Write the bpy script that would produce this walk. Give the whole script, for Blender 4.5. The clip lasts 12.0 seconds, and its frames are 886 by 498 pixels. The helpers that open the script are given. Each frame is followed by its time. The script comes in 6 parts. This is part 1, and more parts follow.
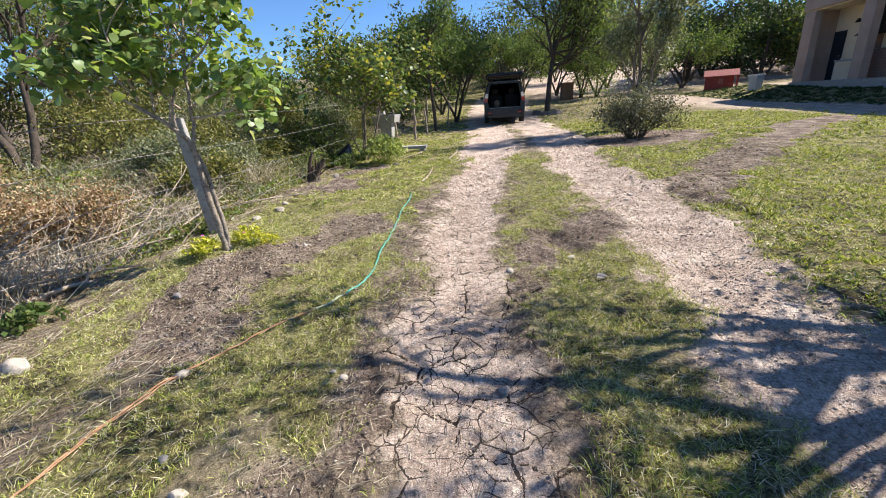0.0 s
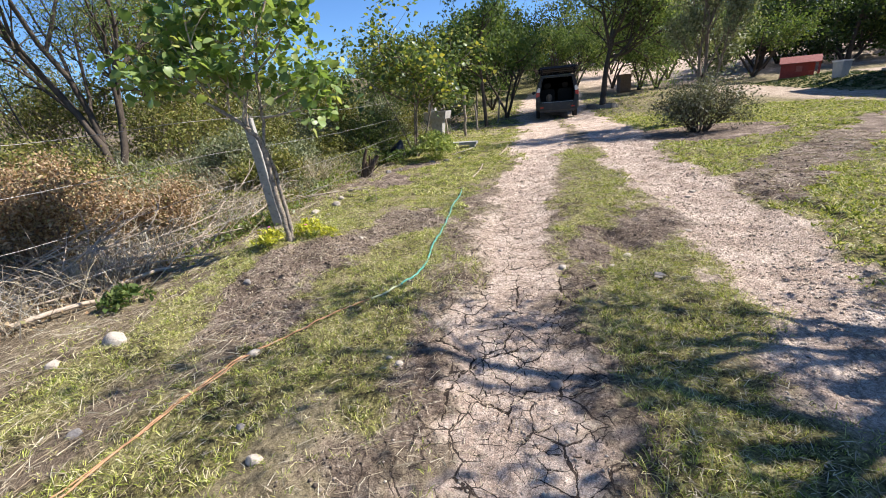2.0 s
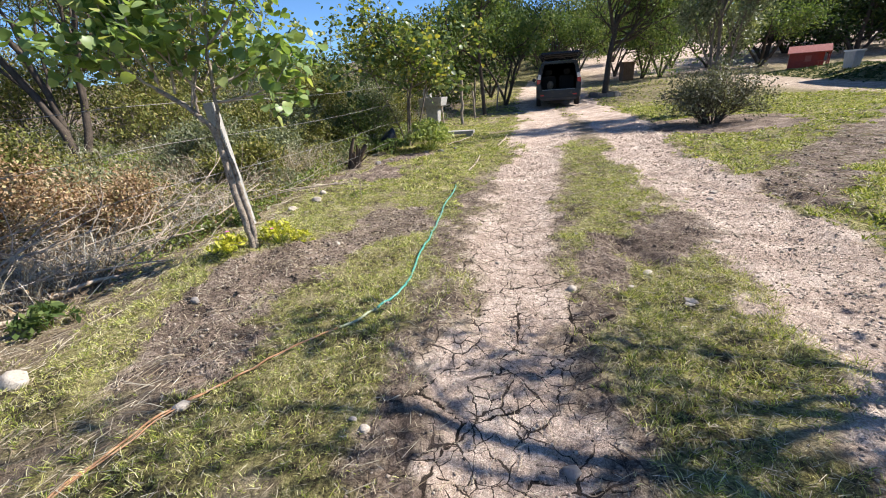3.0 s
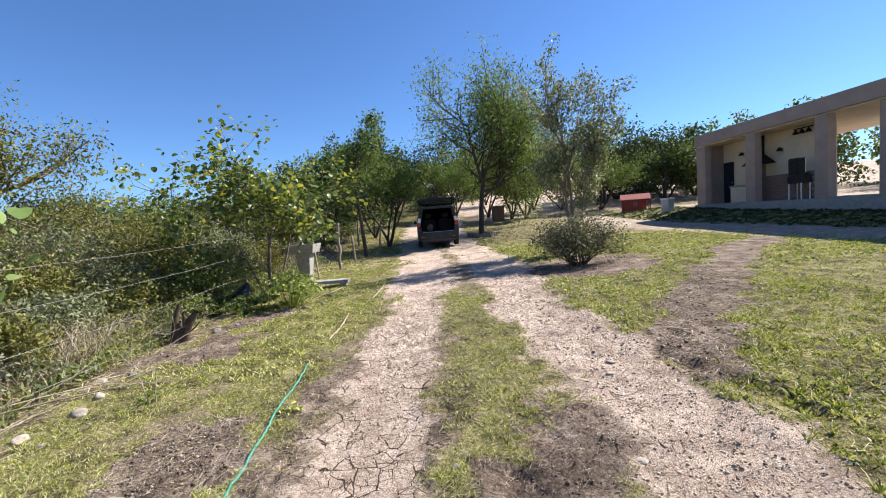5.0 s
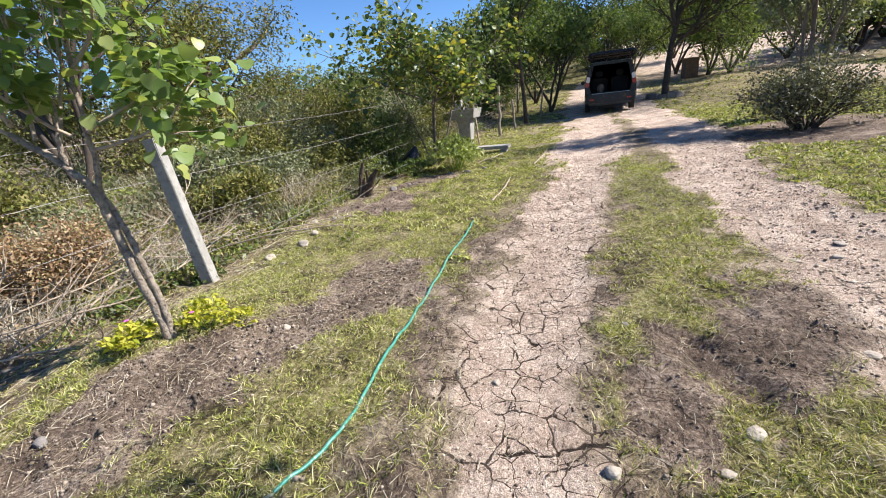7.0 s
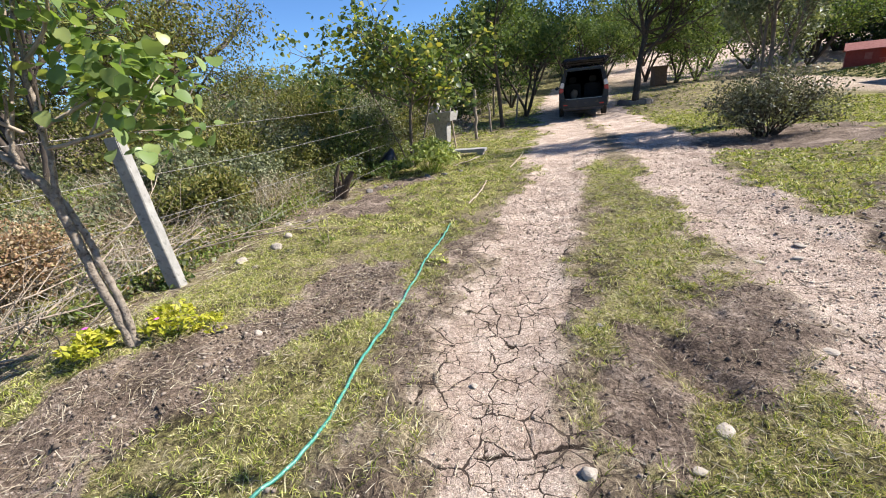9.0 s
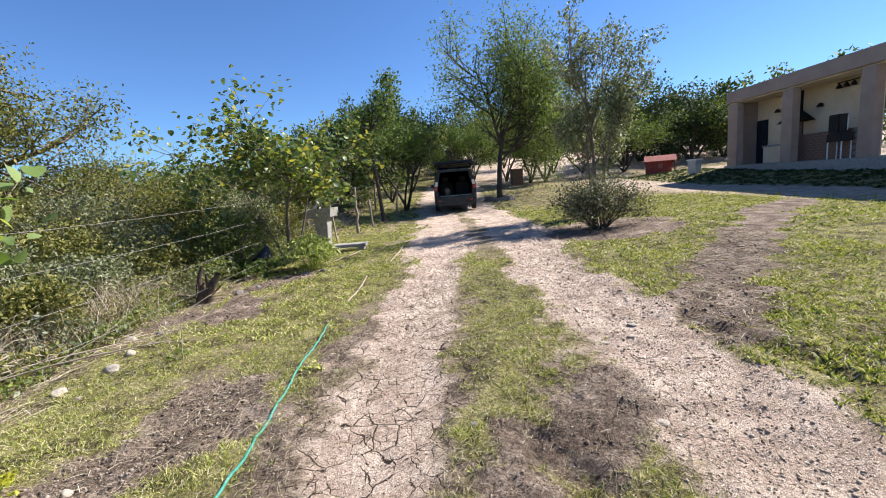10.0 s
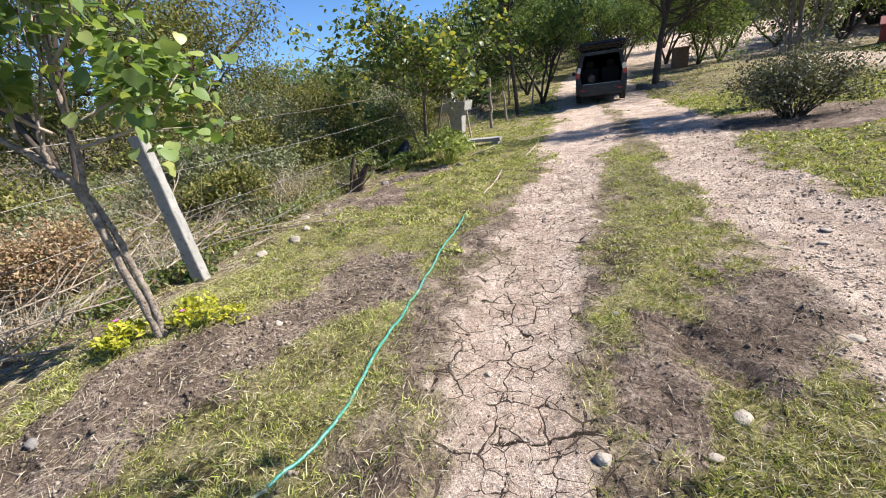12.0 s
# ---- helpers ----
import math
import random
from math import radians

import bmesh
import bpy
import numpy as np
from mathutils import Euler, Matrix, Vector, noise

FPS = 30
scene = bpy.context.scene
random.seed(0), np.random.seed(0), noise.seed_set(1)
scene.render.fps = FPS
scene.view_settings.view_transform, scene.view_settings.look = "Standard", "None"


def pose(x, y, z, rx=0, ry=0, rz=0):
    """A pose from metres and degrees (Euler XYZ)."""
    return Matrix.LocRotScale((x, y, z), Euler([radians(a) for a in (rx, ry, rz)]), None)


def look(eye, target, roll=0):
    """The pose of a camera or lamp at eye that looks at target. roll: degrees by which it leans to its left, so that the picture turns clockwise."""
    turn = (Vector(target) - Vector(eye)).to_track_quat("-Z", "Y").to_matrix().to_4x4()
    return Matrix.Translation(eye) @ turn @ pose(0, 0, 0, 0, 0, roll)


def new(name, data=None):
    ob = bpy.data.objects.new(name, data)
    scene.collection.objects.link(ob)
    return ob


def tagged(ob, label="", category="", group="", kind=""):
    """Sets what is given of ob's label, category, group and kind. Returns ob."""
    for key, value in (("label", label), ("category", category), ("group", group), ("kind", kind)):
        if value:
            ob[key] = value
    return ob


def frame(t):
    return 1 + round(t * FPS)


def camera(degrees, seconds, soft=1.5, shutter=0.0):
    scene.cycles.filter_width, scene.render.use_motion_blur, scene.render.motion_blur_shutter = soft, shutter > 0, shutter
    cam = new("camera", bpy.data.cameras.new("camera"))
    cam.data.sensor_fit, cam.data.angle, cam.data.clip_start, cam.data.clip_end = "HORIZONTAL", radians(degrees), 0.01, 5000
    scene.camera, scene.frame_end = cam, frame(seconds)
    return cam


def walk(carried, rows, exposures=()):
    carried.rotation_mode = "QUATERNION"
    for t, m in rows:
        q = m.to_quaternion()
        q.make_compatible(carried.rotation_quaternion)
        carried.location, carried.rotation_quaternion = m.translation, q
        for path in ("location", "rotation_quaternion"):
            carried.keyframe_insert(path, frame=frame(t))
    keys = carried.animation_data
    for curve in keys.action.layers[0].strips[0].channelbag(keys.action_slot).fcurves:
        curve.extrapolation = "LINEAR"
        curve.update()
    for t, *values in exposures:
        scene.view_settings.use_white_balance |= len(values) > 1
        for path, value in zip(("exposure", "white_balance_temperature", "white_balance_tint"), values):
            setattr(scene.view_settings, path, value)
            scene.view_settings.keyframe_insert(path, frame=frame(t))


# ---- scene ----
cam = camera(94.3, 12.0, soft=1.0)
PATH = [
    (0, (0.318, -0.093, 1.333), (0.275, 1.791, 0.663), -3.8),
    (0.5, (0.19, -0.271, 1.356), (-0.046, 1.608, 0.714), -5.4),
    (1, (0.163, -0.356, 1.356), (-0.091, 1.522, 0.715), -6.1),
    (1.5, (0.203, -0.305, 1.353), (-0.067, 1.575, 0.726), -5.7),
    (2, (0.274, -0.156, 1.341), (0.006, 1.709, 0.67), -4.9),
    (2.5, (0.288, 0.103, 1.294), (0.028, 1.956, 0.587), -4.4),
    (2.7, (0.271, 0.238, 1.307), (0.016, 2.084, 0.58), -4.2),
    (4.3, (0.404, 1.35, 1.342), (0.196, 3.239, 0.72), -5.0),
    (4.5, (0.464, 1.485, 1.366), (0.314, 3.406, 0.83), -5.0),
    (5, (0.683, 1.692, 1.511), (0.962, 3.667, 1.361), -4.3),
    (5.3, (0.635, 1.737, 1.451), (0.712, 3.707, 1.114), -6.2),
    (5.5, (0.568, 1.755, 1.41), (0.384, 3.683, 0.912), -6.6),
    (6, (0.524, 1.771, 1.387), (0.048, 3.612, 0.765), -6.3),
    (6.5, (0.541, 1.755, 1.399), (0.055, 3.583, 0.749), -6.6),
    (7, (0.557, 1.753, 1.381), (0.069, 3.57, 0.703), -6.7),
    (9, (0.555, 1.77, 1.375), (0.176, 3.614, 0.698), -5.7),
    (9.4, (0.62, 1.772, 1.438), (0.46, 3.702, 0.942), -5.3),
    (9.5, (0.637, 1.771, 1.444), (0.589, 3.729, 1.038), -5.2),
    (10, (0.685, 1.767, 1.47), (0.866, 3.734, 1.158), -4.7),
    (10.3, (0.63, 1.766, 1.417), (0.511, 3.702, 0.927), -7.3),
    (10.5, (0.59, 1.763, 1.39), (0.338, 3.648, 0.77), -6.5),
    (11, (0.574, 1.754, 1.389), (0.163, 3.591, 0.711), -7.6),
    (11.5, (0.576, 1.751, 1.381), (0.129, 3.571, 0.681), -7.9),
    (12, (0.578, 1.755, 1.375), (0.116, 3.566, 0.666), -7.5),
]
walk(cam, [(t, look(eye, target, roll)) for t, eye, target, roll in PATH], exposures=[(0, 1.03), (2.7, 1.03), (4.6, 1.0), (12, 1.0)])

# ---- world and sun ----
SUN_FROM = Vector((0.97, 0.245, 0.92)).normalized()
world = bpy.data.worlds.new("sky")
scene.world = world
world.use_nodes = True
wn = world.node_tree.nodes
sky = wn.new("ShaderNodeTexSky")
sky.sky_type = "NISHITA"
sky.sun_disc = False
sky.sun_elevation = math.asin(SUN_FROM.z)
sky.sun_rotation = math.atan2(SUN_FROM.x, SUN_FROM.y)
sky.altitude = 500
sky.air_density, sky.dust_density, sky.ozone_density = 1.0, 0.1, 4.0
wn["Background"].inputs["Strength"].default_value = 0.068
tint = wn.new("ShaderNodeMix")
tint.data_type, tint.blend_type = "RGBA", "MULTIPLY"
tint.inputs[0].default_value = 1.0
tint.inputs[7].default_value = (0.74, 0.98, 1.3, 1)
world.node_tree.links.new(sky.outputs[0], tint.inputs[6])
world.node_tree.links.new(tint.outputs[2], wn["Background"].inputs[0])
sun = bpy.data.lights.new("sun", "SUN")
sun.energy, sun.angle, sun.color = 5.0, radians(0.55), (1.0, 0.955, 0.89)
new("sun", sun).matrix_world = look(SUN_FROM * 50, (0, 0, 0))

# ---- small tools ----
RNG = np.random.default_rng(7)


def smooth01(v):
    v = np.clip(v, 0, 1)
    return v * v * (3 - 2 * v)


def lattice(ix, iy, seed):
    h = (ix.astype(np.int64) * 374761393 + iy.astype(np.int64) * 668265263 + seed * 974711) & 0x7FFFFFFF
    h = ((h ^ (h >> 13)) * 1274126177) & 0x7FFFFFFF
    return ((h ^ (h >> 16)) & 0xFFFF) / 65535.0


def vnoise(x, y, scale, seed=0):
    """Value noise in 0..1 over a plan, one cell being scale metres."""
    x, y = np.asarray(x, float) / scale, np.asarray(y, float) / scale
    ix, iy = np.floor(x), np.floor(y)
    fx, fy = smooth01(x - ix), smooth01(y - iy)
    a, b = lattice(ix, iy, seed), lattice(ix + 1, iy, seed)
    c, d = lattice(ix, iy + 1, seed), lattice(ix + 1, iy + 1, seed)
    return (a * (1 - fx) + b * fx) * (1 - fy) + (c * (1 - fx) + d * fx) * fy


def to_line(x, y, pts):
    """Distance over the plan to a broken line."""
    best = np.full(np.shape(x), 1e9)
    for (ax, ay), (bx, by) in zip(pts, pts[1:]):
        ux, uy = bx - ax, by - ay
        t = np.clip(((x - ax) * ux + (y - ay) * uy) / (ux * ux + uy * uy), 0, 1)
        best = np.minimum(best, np.hypot(x - ax - t * ux, y - ay - t * uy))
    return best


# ---- the lie of the land ----
def base_height(x, y):
    x, y = np.asarray(x, float), np.asarray(y, float)
    bank = np.clip((np.interp(y, [0, 5, 13, 22], [-4.4, -3.3, -2.3, -1.4]) - x) * 0.13, 0, 0.55) * np.clip((y - 3) / 4, 0, 1) * np.clip((30 + x) / 8, 0, 1)
    porch = 0.3 * smooth01((x - 13.6) / 2.6) * smooth01((26 - y) / 3) * smooth01((y - 2) / 5)
    z = bank + porch + np.interp(y, [3, 12, 18, 22, 28, 34, 55, 80, 140], [0, 0.13, 0.24, 0.42, 0.82, 1.4, 4.2, 6.5, 8])
    mound = 0.17 * np.exp(-(((x + 1.95) / 0.62) ** 2 + ((y - 3.65) / 0.75) ** 2))
    return z + mound + 0.052 * np.log1p(np.exp(np.clip((np.asarray(x, float) - 1) / 2, -40, 15))) - 0.035


TRACK_L = [(0.3, -8), (0.32, 0), (0.36, 2.5), (0.42, 4), (0.62, 5.5), (0.88, 7), (1.25, 9.3), (1.75, 12), (2.1, 15), (2.25, 19), (2.7, 26), (4, 34)]
TRACK_R = [(1.95, -8), (1.95, -1), (2.0, 0.6), (2.15, 1.6), (2.42, 3.2), (2.62, 5), (2.75, 7), (3.0, 9), (3.3, 11), (3.45, 14), (3.7, 19), (4.4, 26), (5.8, 34)]
SIDE_PATH = [(3.3, 4.8), (4.15, 5.9), (6.0, 7.7), (8.8, 10.1), (10.6, 11.2)]
SOIL_L = [(-0.72, 4.9), (-0.85, 4.35), (-1.25, 3.75), (-1.6, 3.2), (-1.7, 2.75), (-1.5, 2.35)]
MUD = [(1.08, 3.35), (1.15, 3.8), (1.5, 3.75), (2.0, 4.3)]
LITTER = [(-1.55, 2.0), (-1.75, 1.3), (-2.1, 0.6)]
# ground darkened round the stump and on towards the small tree
STUMP_DARK = [(-2.7, 7.0), (-2.1, 7.3), (-1.5, 7.1), (-1.9, 8.4), (-1.2, 9.1)]


def zones(x, y):
    """How far a place is pale clay, grass, dark soil, dry litter: four numbers in 0..1."""
    wob = (vnoise(x, y, 0.55, 3) - 0.5) * 0.42 + (vnoise(x, y, 0.16, 4) - 0.5) * 0.26 + (vnoise(x, y, 0.05, 5) - 0.5) * 0.14
    dl, dr = to_line(x, y, TRACK_L) + wob, to_line(x, y, TRACK_R) + wob
    ds, dk = to_line(x, y, SIDE_PATH) + wob, to_line(x, y, SOIL_L) + wob
    dm, dt, de = to_line(x, y, MUD) + wob, to_line(x, y, LITTER) + wob, to_line(x, y, STUMP_DARK) + wob
    wide = np.interp(y, [2, 9, 14], [0.42, 0.48, 0.62])
    clay = np.maximum(smooth01((wide + 0.1 - dl) / 0.36), smooth01((wide + np.interp(y, [1.5, 3], [0.42, 0.3]) - dr) / 0.42))
    far_drive = smooth01((y - 8.5) / 2) * smooth01((1.1 - np.minimum(dl, dr)) / 0.4)
    clay = np.maximum(clay, far_drive * np.where(vnoise(x, y, 0.8, 9) > 0.33, 1, 0.35))
    apron = smooth01((x - 10.6 - wob) / 1.2) * smooth01((27 - y) / 3) * smooth01((y + 6) / 2)
    clay = np.maximum(clay, apron * 0.55)
    hill = smooth01((y - 27) / 5) * smooth01((x - 5) / 3)
    clay = np.maximum(clay, hill * (0.55 + 0.4 * vnoise(x, y, 2.5, 12)))
    shoulder = smooth01((np.where(x < 0.36 + 0.1 * np.clip(y - 4, 0, 8), 0.9, 0.74) - dl) / 0.3) * np.interp(y, [0, 6, 11], [0.72, 0.65, 0]) * (0.6 + 0.8 * vnoise(x, y, 0.45, 14))
    dark = np.maximum.reduce([shoulder, smooth01((0.54 - ds) / 0.2), smooth01((0.46 - dk) / 0.22), smooth01((0.42 - dm) / 0.22), 0.9 * smooth01((0.38 - de) / 0.25)])
    shrub_ring = smooth01((1.5 - np.hypot((x - 5.2) / 1.25, y - 10.6) + wob) / 0.3)
    dark = np.maximum(dark, shrub_ring * 0.9) * (1 - 0.85 * np.minimum(clay, smooth01((0.5 - dm + 0.4) / 0.3) * 0 + clay))
    mid = smooth01((0.42 - to_line(x, y, [(2.25, 9), (2.5, 11), (2.8, 15), (3.0, 20)]) + wob) / 0.25) * (y > 8.6)
    clay = clay * (1 - 0.75 * mid)
    dark = np.maximum(dark, 0.45 * mid)
    mud = smooth01((0.40 - dm) / 0.22)
    clay = clay * (1 - 0.8 * mud)
    dark = np.maximum(dark, mud * 0.9)
    litter = smooth01((0.4 - dt) / 0.35) * (0.4 + 0.6 * vnoise(x, y, 0.3, 19))
    weeds = smooth01((-2.25 - x + wob + 0.09 * np.clip(y - 5, 0, 12)) / 0.35)
    litter = np.maximum(litter, weeds * 0.8)
    shade_yard = smooth01((x - 4) / 2) * smooth01((y - 15) / 3)
    grass = np.clip(1 - clay * 1.15 - dark * 1.1 - litter * 0.9 - 0.5 * shade_yard, 0, 1)
    thin = smooth01((vnoise(x, y, 0.35, 21) * 0.6 + vnoise(x, y, 1.1, 22) * 0.6 - 0.22) / 0.3)
    grass = grass * np.maximum(np.maximum(thin, 0.3), 0.85 * smooth01((x - 2.6) / 0.8) * smooth01((12 - x) / 2))
    hedge = smooth01((x - 13.4) / 0.8) * smooth01((17.5 - x) / 0.5) * smooth01((27 - y) / 2) * smooth01((y - 3) / 3)
    grass = np.maximum(grass, hedge)
    clay = clay * (1 - hedge * (x > 12.5))
    return clay, grass, dark, litter


def mud_cells(x, y, size, seed):
    """Nearest edge of irregular drying-mud plates, in metres."""
    gx, gy = np.floor(x / size), np.floor(y / size)
    d1 = np.full(np.shape(x), 1e9)
    d2 = np.full(np.shape(x), 1e9)
    for i in (-1, 0, 1):
        for j in (-1, 0, 1):
            cx = (gx + i + 0.1 + 0.8 * lattice(gx + i, gy + j, seed)) * size
            cy = (gy + j + 0.1 + 0.8 * lattice(gx + i, gy + j, seed + 1)) * size
            d = np.hypot(x - cx, y - cy)
            d2 = np.minimum(d2, np.maximum(d1, d))
            d1 = np.minimum(d1, d)
    return d2 - d1


def cracking(x, y):
    wx = x + 0.05 * (vnoise(x, y, 0.09, 31) - 0.5) + 0.02 * (vnoise(x, y, 0.03, 32) - 0.5)
    wy = y + 0.05 * (vnoise(x, y, 0.09, 33) - 0.5) + 0.02 * (vnoise(x, y, 0.03, 34) - 0.5)
    gape = 0.42 + 0.78 * vnoise(x, y, 0.5, 53)
    big = smooth01(1 - mud_cells(wx, wy * 0.85, 0.33, 41) / 0.032) * gape
    dl = to_line(x, y, TRACK_L)
    dm = to_line(x, y, MUD)
    where = np.maximum(smooth01((0.8 - dl) / 0.25), smooth01((0.7 - dm) / 0.2)) * smooth01((9.5 - y) / 4)
    return np.clip(big, 0, 1) * where


def fissured(x, y):
    dl, dr, dm = to_line(x, y, TRACK_L), to_line(x, y, TRACK_R), to_line(x, y, MUD)
    m = np.maximum.reduce([smooth01((0.95 - dl) / 0.35), 0.8 * smooth01((0.8 - dm) / 0.3), 0.4 * smooth01((0.75 - dr) / 0.3)])
    return m * (1 - zones(x, y)[1]) * smooth01((10 - y) / 4)


def relief(x, y):
    clay, grass, dark, litter = zones(x, y)
    near = smooth01((14 - np.abs(y - 3)) / 6) * smooth01((9 - np.abs(x)) / 3)
    z = (vnoise(x, y, 1.6, 61) - 0.5) * 0.06 + (vnoise(x, y, 0.42, 62) - 0.5) * 0.03 * near
    z = z + (vnoise(x, y, 0.11, 63) - 0.5) * 0.02 * near * (0.5 + dark + 0.5 * grass)
    z = z + (vnoise(x, y, 0.05, 64) - 0.5) * 0.02 * near * (0.4 + 1.2 * dark + 0.8 * smooth01((y - 4.5) / 2) * clay)
    z = z + (vnoise(x, y, 0.055, 67) - 0.5) * 0.018 * near * dark * (1 - clay) + (vnoise(x, y, 0.2, 68) - 0.5) * 0.022 * near * dark * (1 - clay)
    z = z + (vnoise(x, y, 0.13, 66) - 0.5) * 0.035 * near * smooth01((0.8 - to_line(x, y, TRACK_R)) / 0.3)
    z = z - 0.03 * smooth01((0.45 - to_line(x, y, TRACK_L)) / 0.3) - 0.03 * smooth01((0.6 - to_line(x, y, TRACK_R)) / 0.4)
    z = z - 0.07 * smooth01((0.22 - to_line(x, y, [(1.3, 3.85), (1.42, 3.5)])) / 0.2)
    z = z - 0.05 * smooth01((0.16 - to_line(x, y, [(3.22, 5.2), (3.32, 4.6), (3.45, 4.0)])) / 0.12)
    return z


def height(x, y):
    x, y = np.atleast_1d(np.asarray(x, float)), np.atleast_1d(np.asarray(y, float))
    return base_height(x, y) + relief(x, y)


def gz(x, y):
    return float(height(x, y)[0])


# ---- materials ----
def material(name, rough=0.8, metal=0.0, spec=0.3):
    m = bpy.data.materials.new(name)
    m.use_nodes = True
    b = m.node_tree.nodes["Principled BSDF"]
    b.inputs["Roughness"].default_value = rough
    b.inputs["Metallic"].default_value = metal
    b.inputs["Specular IOR Level"].default_value = spec
    return m, m.node_tree.nodes, m.node_tree.links, b


def ramp(nodes, stops):
    r = nodes.new("ShaderNodeValToRGB")
    while len(r.color_ramp.elements) < len(stops):
        r.color_ramp.elements.new(0.5)
    for e, (p, c) in zip(r.color_ramp.elements, stops):
        e.position, e.color = p, (*c, 1)
    return r


def mixer(nodes, links, fac, a, b, mode="MIX"):
    m = nodes.new("ShaderNodeMix")
    m.data_type, m.blend_type = "RGBA", mode
    for socket, v in ((m.inputs[0], fac), (m.inputs[6], a), (m.inputs[7], b)):
        if isinstance(v, (int, float)):
            socket.default_value = v
        elif isinstance(v, tuple):
            socket.default_value = (*v, 1)
        else:
            links.new(v, socket)
    return m.outputs[2]


def noise_tex(nodes, links, scale, detail=4, rough=0.6, coord="Object"):
    tc = nodes.new("ShaderNodeTexCoord")
    n = nodes.new("ShaderNodeTexNoise")
    n.inputs["Scale"].default_value, n.inputs["Detail"].default_value = scale, detail
    n.inputs["Roughness"].default_value = rough
    links.new(tc.outputs[coord], n.inputs["Vector"])
    return n.outputs["Fac"]


def surface(name, dark, light, scale=12, rough=0.8, metal=0.0, bump=0.3, bump_scale=80, spec=0.3, spots=None):
    """A worn surface: two colours mixed at two scales, with relief."""
    m, n, l, b = material(name, rough, metal, spec)
    r = ramp(n, [(0.3, dark), (0.7, light)])
    l.new(noise_tex(n, l, scale), r.inputs[0])
    col = r.outputs[0]
    fine = noise_tex(n, l, bump_scale, 3)
    col = mixer(n, l, 0.35, col, mixer(n, l, fine, tuple(c * 0.7 for c in dark), tuple(min(1, c * 1.2) for c in light)))
    if spots:
        sr = ramp(n, [(0.56, (0, 0, 0)), (0.66, (1, 1, 1))])
        l.new(noise_tex(n, l, scale * 2.3, 6), sr.inputs[0])
        col = mixer(n, l, sr.outputs[0], col, spots)
    l.new(col, b.inputs["Base Color"])
    if bump:
        bp = n.new("ShaderNodeBump")
        bp.inputs["Strength"].default_value, bp.inputs["Distance"].default_value = bump, 0.01
        l.new(fine, bp.inputs["Height"])
        l.new(bp.outputs[0], b.inputs["Normal"])
    return m


def leafy(name, stops, translucent=0.3, rough=0.6, spec=0.15):
    """Leaves or blades: the colour varies from piece to piece, and light shines through."""
    m, n, l, b = material(name, rough, 0, spec)
    geo = n.new("ShaderNodeNewGeometry")
    r = ramp(n, stops)
    l.new(geo.outputs["Random Per Island"], r.inputs[0])
    col = mixer(n, l, noise_tex(n, l, 1.3, 3), r.outputs[0], mixer(n, l, 1.0, r.outputs[0], (0.62, 0.66, 0.6), "MULTIPLY"))
    l.new(col, b.inputs["Base Color"])
    tr = n.new("ShaderNodeBsdfTranslucent")
    l.new(mixer(n, l, 1.0, col, (1.5, 1.5, 0.7), "MULTIPLY"), tr.inputs["Color"])
    mx = n.new("ShaderNodeMixShader")
    mx.inputs[0].default_value = translucent
    l.new(b.outputs[0], mx.inputs[1])
    l.new(tr.outputs[0], mx.inputs[2])
    l.new(mx.outputs[0], n["Material Output"].inputs[0])
    return m


